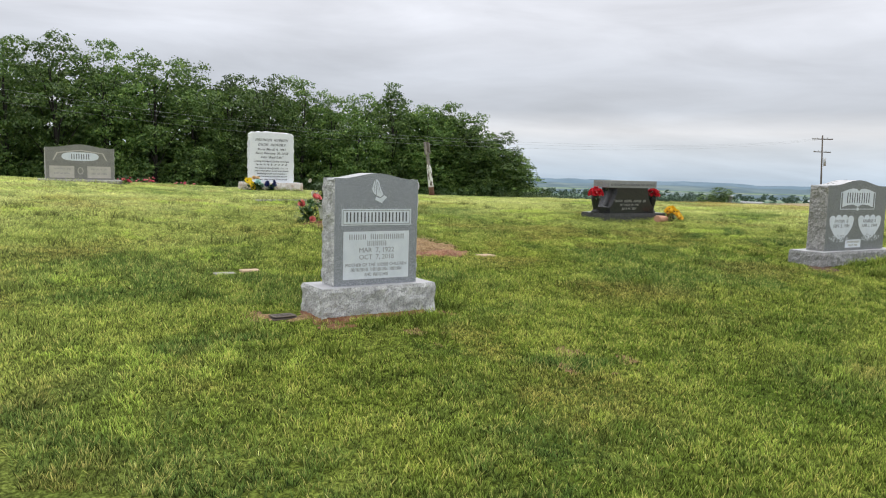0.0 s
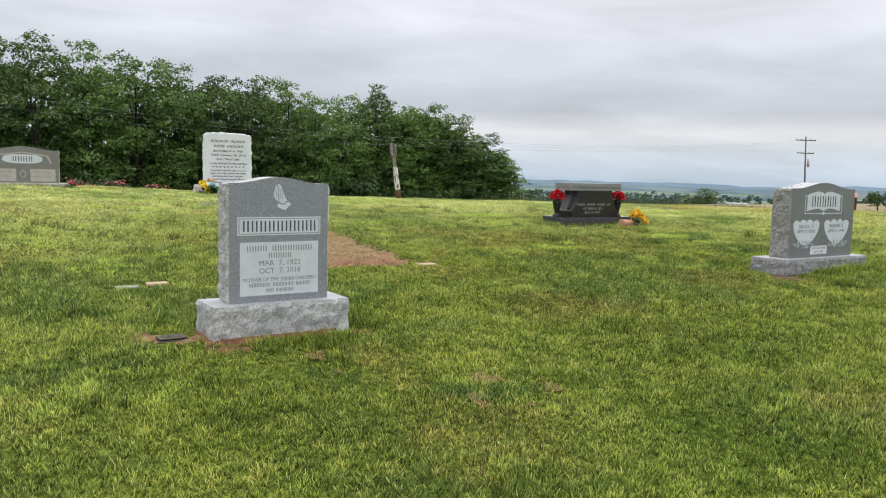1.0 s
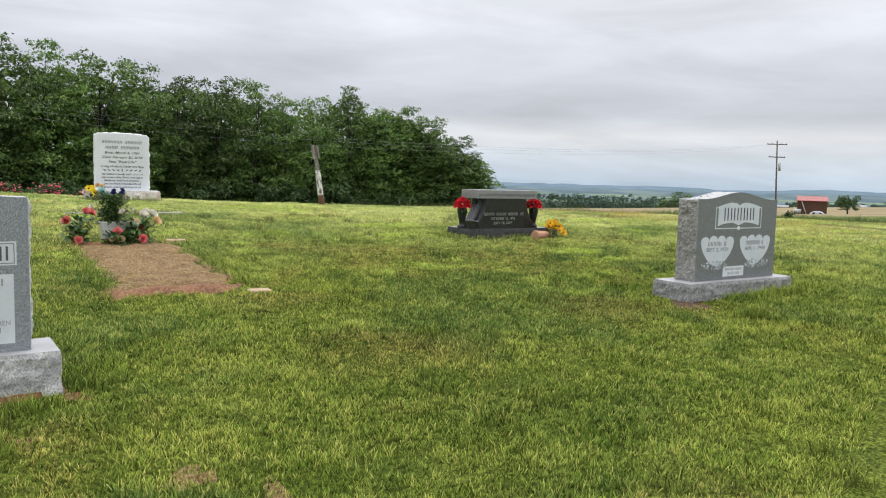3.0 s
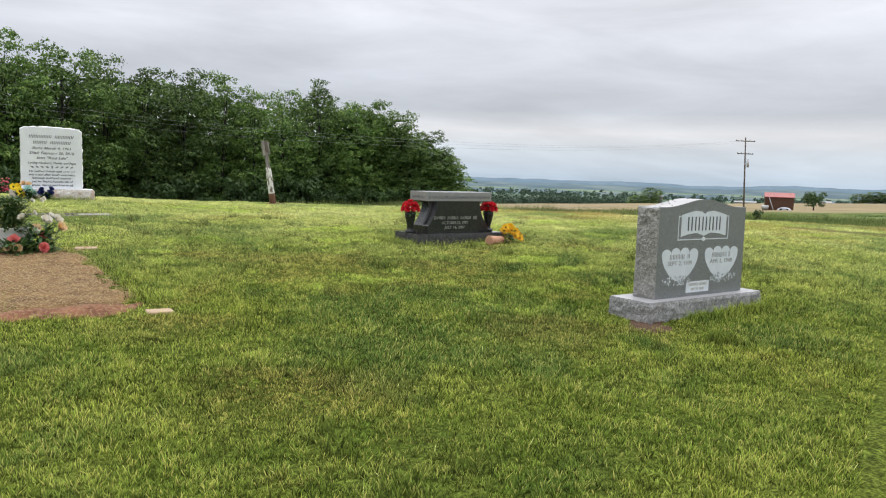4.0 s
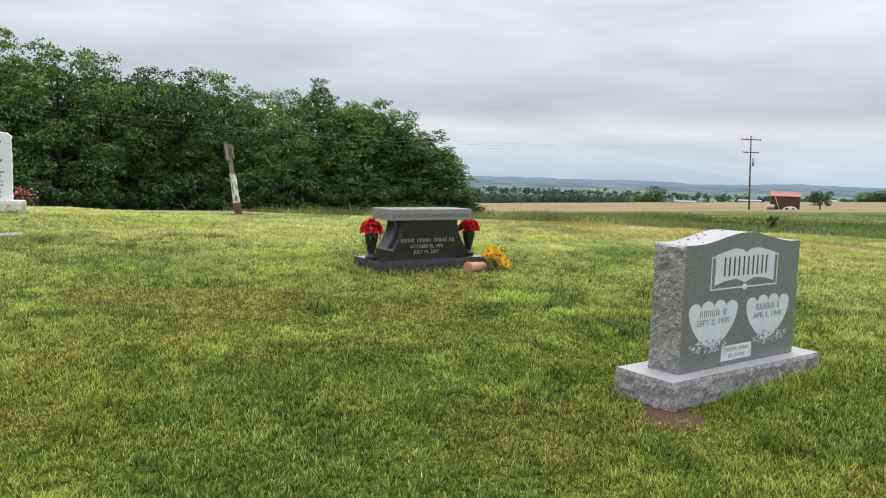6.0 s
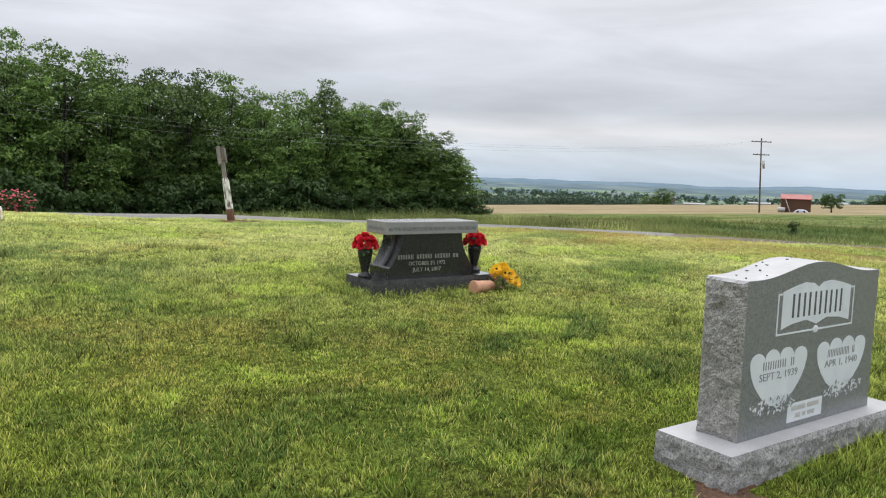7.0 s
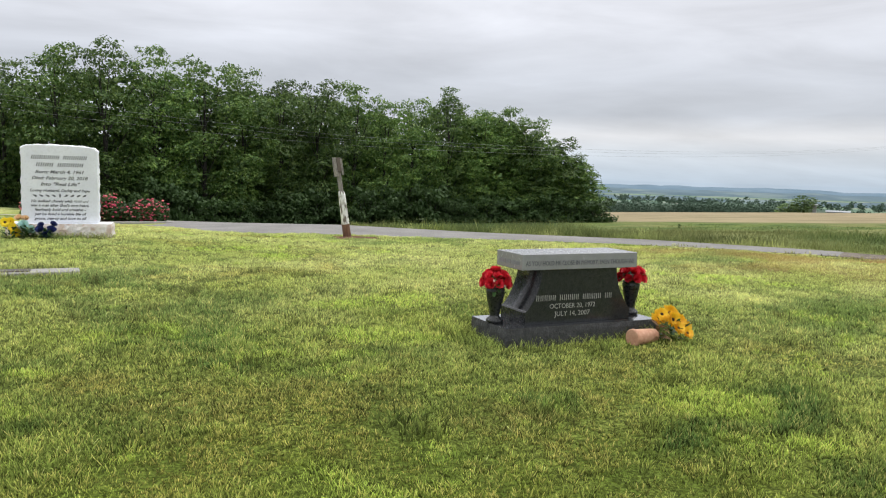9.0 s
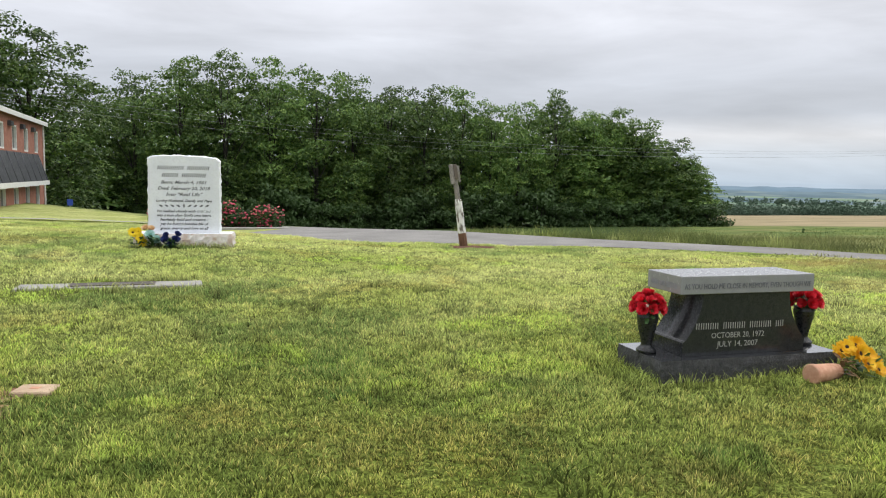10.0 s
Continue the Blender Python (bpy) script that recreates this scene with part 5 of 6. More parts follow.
for p in (((0, 0, -0.6), (0, -D, -0.6), (0, -D, H), (0, 0, H)), ((L, 0, -0.6), (L, -D, -0.6), (L, -D, H), (L, 0, H)), ((0, -D, -0.6), (L, -D, -0.6), (L, -D, H), (0, -D, H))):
    wall.faces.new([wall.verts.new(q) for q in p])
part("wall", wall, brick_red, hall, "red brick wall")
part("roof", boxed(-0.25, L + 0.25, -D - 0.25, 0.28, H, H + 0.16, bevel=0.02), metal_roof, hall)
part("fascia", boxed(-0.27, L + 0.27, 0.285, 0.33, H - 0.12, H + 0.17), paint_white, hall, "white eaves board")
part("downpipe", boxed(0.03, 0.15, 0.01, 0.12, -0.3, H - 0.1, bevel=0.02), paint_white, hall, "white corner downpipe")
for u0, u1, z0, z1 in OPEN:
    w = part("window", boxed(u0, u1, -0.18, -0.165, z0, z1), window_glass, hall, "dark sash window")
    part("window_frame", rim([(u0, z0), (u1, z0), (u1, z1), (u0, z1)], -0.17, -0.02, 0.10), paint_white, w, "white frame")
    part("glazing_bar", boxed((u0 + u1) / 2 - 0.03, (u0 + u1) / 2 + 0.03, -0.166, -0.13, z0 + 0.1, z1 - 0.1), paint_white, w)
for k in range(7):
    u = 2.0 + 3.75 * k
    part("vent", boxed(u + 2.05, u + 2.75, 0.0, 0.22, 5.55, 5.85, bevel=0.02), metal_roof, hall, "dark wall vent")
cover_ = bmesh.new()
a = [cover_.verts.new(p) for p in ((1.9, 0.0, 4.05), (1.9, 0.6, 2.15), (1.9, 0.6, 2.0), (1.9, 0.0, 2.0))]
b = [cover_.verts.new((L - 2, v.co.y, v.co.z)) for v in a]
for k in range(4):
    cover_.faces.new((a[k], a[(k + 1) % 4], b[(k + 1) % 4], b[k]))
cover_.faces.new(a)
cover_.faces.new(b)
awning = part("awning", cover_, metal_roof, hall, "sloping dark metal porch roof")
part("awning_fascia", boxed(1.85, L - 1.95, 0.605, 0.65, 1.92, 2.22), paint_white, awning, "white porch fascia")
for k in range(12):
    u = 2.4 + 2.1 * k
    seam = bmesh.new()
    tube(seam, [(u, 0.02, 4.06), (u, 0.58, 2.22)], [0.03, 0.03], 5)
    part("roof_seam", seam, metal_roof, awning)
blue = thing("blue_sign", pose(-3.41, 58.6, at(-3.41, 58.6), 0, 0, 8), "small blue sign on a post before the trees", "sign")
part("panel", boxed(-0.17, 0.17, -0.02, 0.02, 0.30, 0.70, bevel=0.01), sign_blue, blue)
part("post", boxed(-0.03, 0.03, 0.021, 0.07, -0.2, 0.7), grey_metal, blue)

# ---- power pole and cables ----
gz = at(134, 84)
pole = thing("utility_pole", pose(134, 84, gz, 0, 0, 32) @ pose(0, 0, 0, -2.2, 0, 0), "tall wooden utility pole with two crossarms", "utility pole")
b = bmesh.new()
tube(b, [(0, 0, -0.5), (0, 0, 7), (0, 0, 13.9)], [0.17, 0.145, 0.115], 10)
part("shaft", b, pole_wood, pole)
for z, half, tilt in ((13.2, 1.75, 0.12), (10.8, 1.45, 0.10)):
    arm = bmesh.new()
    tube(arm, [(0, -half, z - tilt), (0, half, z + tilt)], [0.09, 0.09], 6)
    arm_ob = part("crossarm", arm, pole_wood, pole)
    for s in (-0.92, -0.45, 0.45, 0.92):
        ins = bmesh.new()
        tube(ins, [(0, half * s, z + tilt * s), (0, half * s, z + tilt * s + 0.3)], [0.06, 0.05], 6)
        part("insulator", ins, grey_metal, arm_ob)
b = bmesh.new()
tube(b, [(0, -0.5, 8.2), (0, -0.5, 9.7)], [0.22, 0.22], 12)
part("transformer", b, grey_metal, pole, "grey transformer can")
for k, (dz, off) in enumerate(((0.0, 0.0), (-0.55, 0.6), (0.35, -0.7))):
    pts = []
    for j in range(61):
        s = j / 60
        b_ = 15.2 if s < 0.58 else 45.0
        pts.append((134 - 179 * s + off * 0.2, 84 - 36 * s + off, 4.37 + dz * (0.4 + 0.6 * s) + b_ * (s - 0.58) ** 2))
    b = bmesh.new()
    tube(b, pts, [0.0095] * 61, 4)
    me = bpy.data.meshes.new("power_cable")
    b.to_mesh(me)
    b.free()
    me.materials.append(wire_dark)
    tagged(new("power_cable", me), "thin sagging overhead power cable", "cable", "overhead cables")

# ---- the shed in the field ----
shed = thing("field_shed", Matrix.Translation((138.1, 83.2, at(139, 81))) @ Matrix.Rotation(math.atan2(-5.3, 3.36), 4, "Z") @ Matrix.Translation((0.9, 0, 0)) @ Matrix.Scale(0.80, 4), "brown boarded shed with a red metal roof", "shed")
for k in range(26):
    part("wall_board", boxed(0.245 * k, 0.245 * k + 0.235, 0.0 if k % 2 else -0.015, 0.05, -0.3, 3.25), brown_board, shed)
part("side_wall", boxed(0.0, 0.08, 0.06, 4.5, -0.3, 3.25), brown_board, shed)
part("side_wall", boxed(6.28, 6.36, 0.06, 4.5, -0.3, 3.25), brown_board, shed)
part("back_wall", boxed(0.0, 6.36, 4.51, 4.6, -0.3, 3.25), brown_board, shed)
rf = bmesh.new()
q = [rf.verts.new(p) for p in ((-0.2, -0.35, 3.20), (6.56, -0.35, 3.20), (6.56, 2.3, 4.25), (-0.2, 2.3, 4.25), (6.56, 4.95, 3.20), (-0.2, 4.95, 3.20), (-0.2, -0.35, 3.10), (6.56, -0.35, 3.10), (6.56, 4.95, 3.10), (-0.2, 4.95, 3.10))]
for f in ((0, 1, 2, 3), (3, 2, 4, 5), (6, 7, 1, 0), (5, 4, 8, 9), (6, 7, 8, 9), (0, 3, 5, 9, 6), (1, 2, 4, 8, 7)):
    rf.faces.new([q[k] for k in f])
part("roof", rf, red_roof, shed, "red metal roof")
board = bmesh.new()
tube(board, [(0.85, -0.2, 3.1), (1.95, -1.5, 0.0)], [0.11, 0.11], 6)
plank = thing("leaning_plank", shed.matrix_world.copy(), "pale plank leaning on the shed wall", "plank")
part("plank", board, farm_white, plank)
b = bmesh.new()
tube(b, [(-0.75, -1.0, 0.55), (-0.65, -1.0, 0.58), (0.75, -1.0, 0.58), (0.85, -1.0, 0.55)], [0.35, 0.58, 0.58, 0.35], 16)
tank = thing("storage_tank", shed.matrix_world.copy(), "grey cylindrical tank lying before the shed", "tank")
part("drum", b, grey_metal, tank)
for s in (-0.45, 0.45):
    part("cradle", boxed(s - 0.06, s + 0.06, -1.4, -0.6, -0.3, 0.06), brown_board, tank)
hump = bmesh.new()
bmesh.ops.create_uvsphere(hump, u_segments=24, v_segments=12, radius=1.0)
for v in hump.verts:
    v.co = Vector((4.3 + v.co.x * 1.65 + 0.1 * noise.noise(v.co * 3), -1.4 + v.co.y * 0.9, max(-0.1, v.co.z) * 0.85 * (1 - 0.18 * noise.noise(v.co * 2.2))))
covered = thing("covered_car", shed.matrix_world.copy(), "low vehicle under a silver cover before the shed", "car")
part("cover", hump, silver_cover, covered, smooth=True)
for u, w in ((3.5, 0.35), (4.9, 0.35)):
    b = bmesh.new()
    tube(b, [(u, -2.22, 0.28), (u, -2.02, 0.28)], [w * 0.8, w * 0.8], 14)
    part("wheel", b, black_iron, covered)

# ---- valley, woods and hills ----
def ridge(name, r0, a0, a1, base, top, rough, seed, material, label, depth):
    """A long far ridge with a broken crest."""
    v, n = [], 260
    for k in range(n + 1):
        a = a0 + (a1 - a0) * k / n
        h = top + rough * (noise.noise((a * 9, seed, 0)) + 0.5 * noise.noise((a * 31, seed, 2)) + 0.22 * noise.noise((a * 140, seed, 4)) + 0.10 * noise.noise((a * 420, seed, 7)))
        for rr, z in ((r0 - depth, base), (r0 - depth * 0.4, base + (h - base) * 0.7), (r0, h), (r0 + depth, base)):
            v.append((rr * math.cos(a), rr * math.sin(a), z))
    i = (np.arange(n)[:, None] * 4 + np.arange(3)[None]).ravel()
    return tagged(new(name, mesh_from(name, v, np.stack([i, i + 1, i + 5, i + 4], -1), material, True)), label, "hills", kind="structure")


# ridges bluer with distance, their haze painted in the material
ridge("backdrop", 4000, -0.6, 2.6, -70, -14, 16, 3.0, hill_far, "farthest hills tinted blue for haze along the horizon", 500)
ridge("backdrop", 2900, -0.6, 2.6, -60, -23, 9, 8.0, hill_near, "wooded hills tinted blue-green for haze across the valley", 400)
ridge("backdrop", 1900, -0.6, 2.6, -58, -32, 7, 14.0, hill_near, "wooded rise tinted blue-green for haze in the valley", 220)

ridge("backdrop", 700, 0.62, 1.05, -60, -17.5, 3.5, 21.0, far_woods, "dark wooded rise beyond the grain field", 120)
rs = np.random.RandomState(4)
cen, rad = [], []
for r0, a0, a1, n, spread, h in ((445, 0.70, 1.0, 190, 9, 14.5), (520, 0.45, 1.0, 90, 30, 14), (760, 0.10, 1.1, 240, 40, 13), (1050, 0.0, 1.1, 360, 50, 15), (1500, 0.0, 1.1, 420, 70, 18)):
    for _ in range(n):
        a = rs.uniform(a0, a1)
        r = r0 + rs.normal() * spread
        x, y = r * math.cos(a), r * math.sin(a)
        z, hh = float(land(x, y)), h * rs.uniform(0.7, 1.05)
        for s in range(4):
            cen.append((x + rs.normal() * 2.5, y + rs.normal() * 2.5, z + hh * rs.uniform(0.35, 0.8)))
            rad.append((4.5, 4.5, hh * 0.24))
n = 190 * 4
near_belt = card_mesh("wood_belt", cen[:n], rad[:n], 56, 0.62, far_woods, 5)
tagged(new("wood_belt", near_belt), "dark belt of trees beyond the grain field", "woods", kind="stuff")
tagged(new("far_woods", card_mesh("far_woods", cen[n:], rad[n:], 9, 2.2, far_woods, 6)), "dark belts of distant woods across the valley", "woods", kind="stuff")

def farm(x, y, w, d, h, rot, label):
    ob = thing("farm_building", pose(x, y, float(land(x, y)), 0, 0, rot), label, "building", "farm buildings in the valley")
    part("wall", boxed(-w / 2, w / 2, -d / 2, d / 2, -1, h), farm_white, ob)
    b = bmesh.new()
    q = [b.verts.new(p) for p in ((-w / 2 - 0.5, -d / 2 - 0.5, h), (w / 2 + 0.5, -d / 2 - 0.5, h), (w / 2 + 0.5, 0, h + d * 0.22), (-w / 2 - 0.5, 0, h + d * 0.22), (w / 2 + 0.5, d / 2 + 0.5, h), (-w / 2 - 0.5, d / 2 + 0.5, h))]
    for f in ((0, 1, 2, 3), (3, 2, 4, 5), (0, 3, 5), (1, 2, 4), (0, 1, 4, 5)):
        b.faces.new([q[k] for k in f])
    part("roof", b, farm_white, ob)


for x, y, w, d, h, rot in ((272.7, 211.9, 1.6, 2.0, 4.0, -53), (277.9, 205.1, 8.0, 2.5, 1.25, -53), (292.5, 183.7, 8, 2.5, 1.6, -58), (307.6, 157.1, 3.0, 3, 1.5, -60)):
    farm(x, y, w, d, h, rot, "long white farm building beyond the grain field")


# ---- the wood behind the lane ----
def bough_mesh(name, centres, radii, per, size, material, seed):
    """Leaf sprays over the tops of domed boughs, thick above and thin beneath, with a few within."""
    r = np.random.RandomState(seed)
    centres, radii = np.asarray(centres, float), np.asarray(radii, float)
    area = radii[:, 0] ** 2
    many = np.maximum(6, (per * len(centres) * area / area.sum()).astype(int))
    n = int(many.sum())
    c, q = np.repeat(centres, many, 0), np.repeat(radii, many, 0)
    d = r.normal(size=(n, 3))
    d[:, 2] = np.where(r.uniform(0, 1, n) < 0.72, np.abs(d[:, 2]), d[:, 2])
    d /= np.linalg.norm(d, axis=1)[:, None]
    lumps = 0.86 + 0.20 * np.sin(4.0 * d[:, 0] + c[:, 1] * 3) * np.sin(4.0 * d[:, 1] + c[:, 0] * 3) + 0.10 * np.sin(9 * d[:, 0] + 7 * d[:, 2] + c[:, 2])
    p = c + d * (r.uniform(0.2, 1.0, n) ** 0.5 * lumps)[:, None] * q
    up = d * 0.55 + np.array([0, 0, 1]) * 0.45 + r.normal(size=(n, 3)) * 0.42
    up /= np.linalg.norm(up, axis=1)[:, None]
    side = np.cross(up, r.normal(size=(n, 3)))
    side /= np.linalg.norm(side, axis=1)[:, None]
    fore = np.cross(up, side)
    s = size * r.uniform(0.55, 1.35, n)[:, None]
    fold = up * s * r.uniform(-0.35, 0.35, n)[:, None]
    v = np.stack([p - fore * s, p + side * s * 0.6 + fold, p + fore * s * r.uniform(0.7, 1.2, n)[:, None], p - side * s * 0.6 + fold], 1).reshape(-1, 3)
    return mesh_from(name, v, np.arange(n * 4).reshape(-1, 4), material)


def tree_kind(seed, height, radius, coarse=False):
    """A tapered trunk with limbs that end in domed boughs of leaves, with gaps between. Returns the two meshes."""
    r = random.Random(seed)
    wood = bmesh.new()
    bend = (r.uniform(-0.8, 0.8), r.uniform(-0.8, 0.8))
    spine = [(bend[0] * (k / 6) ** 2, bend[1] * (k / 6) ** 2, height * 0.80 * k / 6) for k in range(7)]
    tube(wood, [(0, 0, -0.8)] + spine, [0.46] + [0.40 * (1 - 0.88 * k / 6) for k in range(7)], 9)
    domes, sizes = [], []
    n = 40
    for k in range(n):
        s = 0.05 + 0.95 * (k + r.random() * 0.8) / n
        # broad all the way up, rounding over at the top
        wide = radius * ((0.80 + 0.30 * math.sin(math.pi * s)) if s < 0.66 else 1.06 * math.sqrt(max(0.03, 1 - ((s - 0.66) / 0.37) ** 2)))
        a = k * 2.39996 + r.uniform(-0.5, 0.5)
        q = r.uniform(0.55, 1.0) if s < 0.8 else r.uniform(0.15, 0.95)
        f = r.uniform(0.75, 1.35) * (1.0 if s < 0.75 else 0.72)
        p = (wide * q * math.cos(a), wide * q * math.sin(a), height * (s * 0.945 + 0.01))
        domes.append(p)
        sizes.append((2.55 * f, 2.55 * f, 1.65 * f))
        # smaller sprays break the bough's outline
        for _ in range(3):
            b = r.uniform(0, 6.28)
            domes.append((p[0] + 2.2 * f * math.cos(b), p[1] + 2.2 * f * math.sin(b), p[2] + r.uniform(-0.8, 0.7) * f))
            g = r.uniform(0.32, 0.6) * f
            sizes.append((1.6 * g, 1.6 * g, 0.95 * g))
        if k % 2 == 0:
            j = min(5.9, max(0.6, s * 6 - 1.4))
            i0 = int(j)
            base = Vector(spine[i0]).lerp(Vector(spine[i0 + 1]), j - i0)
            mid = base.lerp(Vector(p), 0.55) + Vector((0, 0, 0.35))
            tube(wood, [base, mid, p], [0.10, 0.06, 0.02], 5)
    crown = bough_mesh("crown", domes, sizes, 92 if not coarse else 20, 0.178 if not coarse else 0.45, leaf_oak, seed)
    me = bpy.data.meshes.new("trunk")
    wood.to_mesh(me)
    wood.free()
    me.materials.append(bark)
    return me, crown


KINDS = [tree_kind(31 + k, 20.0, 4.8, coarse=k > 4) for k in range(7)]
WOOD = [
    (-18.5, 96.3, 20.6, 7), (-12.6, 94.6, 22.4, 6.5), (-10.5, 121.2, 20.6, 5), (-4, 117.9, 21.6, 5), (2.4, 114.2, 23.1, 5.5),
    (8.2, 112.2, 23.5, 5.5), (14.4, 113.8, 23.0, 5), (20.9, 115.1, 22.7, 5.5), (26.8, 118.1, 22.8, 5), (32.7, 118.9, 21.3, 5),
    (38.8, 119.4, 21.7, 5), (44.5, 119.6, 21.7, 5), (50, 119.8, 19.8, 4.5), (55, 119.8, 19.9, 4.5), (61.3, 119.1, 21.8, 4.2),
    (67.3, 118.3, 18.8, 4.5), (72.3, 117.7, 19.2, 4.5), (76.4, 116.3, 17.4, 4.5), (81, 114.5, 14.2, 4.5), (84.3, 113.2, 10.8, 3.6),
]
rnd = random.Random(21)


def plant(x, y, h, wide, k, label):
    t = thing("tree", pose(x, y, float(land(x, y)), 0, 0, rnd.uniform(0, 360)) @ Matrix.Diagonal((wide / 4.8, wide / 4.8, h / 20.0, 1)), label, "tree", "trees of the wood")
    part("trunk", KINDS[k][0], None, t)
    part("crown", KINDS[k][1], None, t)


for n, (x, y, h, wide) in enumerate(WOOD):
    plant(x, y, h * 1.06, wide, n % 5, "tall leafy oak at the edge of the wood")
for n, (x, y, h, wide) in enumerate(WOOD[2:17]):
    plant(x + 3.0, y + 8 + rnd.uniform(-1, 2), h * rnd.uniform(0.93, 1.02), wide * 1.25, 5 + n % 2, "leafy oak within the wood")
for n, (x, y, h, wide) in enumerate(WOOD[15:]):
    for dx, dy, s in ((-2.2, 4.0, 1.0), (1.0, 1.6, 0.86)):
        plant(x + dx, y + dy, h * s, wide * 1.1, 5 + n % 2, "leafy oak at the end of the wood")
for n in range(14):
    x = -20 + 100 * n / 13
    y = float(np.interp(x, [w[0] for w in WOOD], [w[1] for w in WOOD])) + 16 + rnd.uniform(-2, 3)
    plant(x, y, rnd.uniform(13, 16) * (0.8 if n > 11 else 1), 5.6, 5 + n % 2, "leafy oak deep in the wood")
for x, y, h, wide in ((-24, 90, 25, 7), (-36, 95, 22, 6), (-19, 93, 24, 6), (-22, 112, 18, 6), (-16.5, 118, 16, 5.5), (-30, 108, 19, 6)):
    plant(x, y, h, wide, 2 if y < 94 else 5, "leafy oak behind the brick building")

# undergrowth along the wood's foot
r = random.Random(77)
puffs = [(r.uniform(-2.2, 2.2), r.uniform(-1.6, 1.6), r.uniform(0.3, 3.6)) for _ in range(30)]
shrub_mesh = card_mesh("foliage", puffs, [(0.95, 0.95, 0.7)] * 30, 58, 0.25, leaf_shrub, 78)
cane = bmesh.new()
for k in range(8):
    a = k * 0.785
    tube(cane, [(0, 0, -0.4), (0.8 * math.cos(a), 0.6 * math.sin(a), 1.6), (1.6 * math.cos(a), 1.2 * math.sin(a), 3.2)], [0.06, 0.04, 0.02], 5)
cane_mesh = bpy.data.meshes.new("branchwork")
cane.to_mesh(cane_mesh)
cane.free()
cane_mesh.materials.append(bark)
for n in range(30):
    u = n / 29
    x = -18 + 102 * u + r.uniform(-1, 1)
    y = float(np.interp(x, [w[0] for w in WOOD], [w[1] for w in WOOD])) - r.uniform(3.6, 6.0)
    k = r.uniform(0.8, 1.35)
    s = thing("shrub", pose(x, y, float(land(x, y)) - 0.1, 0, 0, r.uniform(0, 360)) @ Matrix.Diagonal((k, k, k * r.uniform(0.8, 1.3), 1)), "dense green shrub at the foot of the wood", "shrub", "undergrowth")
    part("foliage", shrub_mesh, None, s)
    part("branchwork", cane_mesh, None, s)

# a tall weed in the verge of the lane
for x, y, k in ((22.9, 13.3, 0.095), (52.0, 46.0, 0.12), (60.0, 47.0, 0.12), (75.0, 78.0, 0.14)):
    s = thing("weed", pose(x, y, float(land(x, y)) - 0.02, 0, 0, r.uniform(0, 360)) @ Matrix.Diagonal((k * 0.5, k * 0.5, k, 1)), "dark leafy weed standing in the meadow grass", "weed", "weeds in the meadow")
    part("foliage", shrub_mesh, None, s)
    part("branchwork", cane_mesh, None, s)

# the small tree beside the shed, the bushy tree at the field's end and the far hedge
small = thing("small_tree", pose(143.3, 75.3, float(land(143.3, 75.3))), "small spreading fruit tree beside the shed", "tree")
b = bmesh.new()
tube(b, [(0, 0, -0.3), (0, 0, 0.9)], [0.16, 0.12], 8)
tips = []
for k in range(9):
    a = k * 0.7
    tip = (1.45 * math.cos(a), 1.45 * math.sin(a), 2.1 + 0.9 * math.sin(k * 2.1))
    tips.append(tip)
    tube(b, [(0, 0, 0.85), (0.6 * math.cos(a), 0.6 * math.sin(a), 1.6), tip], [0.07, 0.05, 0.03], 5)
part("trunk", b, bark, small)
part("crown", card_mesh("crown", tips + [(0.5, 0.3, 2.4), (-0.5, 0.4, 2.2)], [(0.75, 0.75, 0.7)] * 11, 130, 0.17, leaf_shrub, 91), None, small)
for x, y, h, wide, k in ((270.2, 215.1, 8.0, 4.0, 5), (266.9, 219.1, 4.8, 4.0, 6), (284.3, 132.5, 3.6, 3.2, 5), (286.1, 128.5, 4.3, 3.4, 6), (287.9, 124.4, 4.0, 3.3, 5), (289.9, 119.7, 4.3, 3.6, 6), (292, 114, 4.4, 3.6, 5)):
    t = thing("tree", pose(x, y, float(land(x, y)), 0, 0, rnd.uniform(0, 360)) @ Matrix.Diagonal((wide / 4.8, wide / 4.8, h / 20.0, 1)), "leafy tree at the far end of the grain field", "tree", "trees beyond the field")
    part("trunk", KINDS[k][0], None, t)
    part("crown", KINDS[k][1], None, t)


# ---- grass ----
def value_noise(x, y, scale, seed):
    """Smooth noise from 0 to 1."""
    x, y = x * scale + seed * 17.3, y * scale + seed * 9.1
    i, j = np.floor(x), np.floor(y)
    u, v = x - i, y - j
    u, v = u * u * (3 - 2 * u), v * v * (3 - 2 * v)

    def lattice(a, b):
        s = np.sin(a * 127.1 + b * 311.7 + seed * 74.7) * 43758.5453
        return s - np.floor(s)

    return (lattice(i, j) * (1 - u) + lattice(i + 1, j) * u) * (1 - v) + (lattice(i, j + 1) * (1 - u) + lattice(i + 1, j + 1) * u) * v


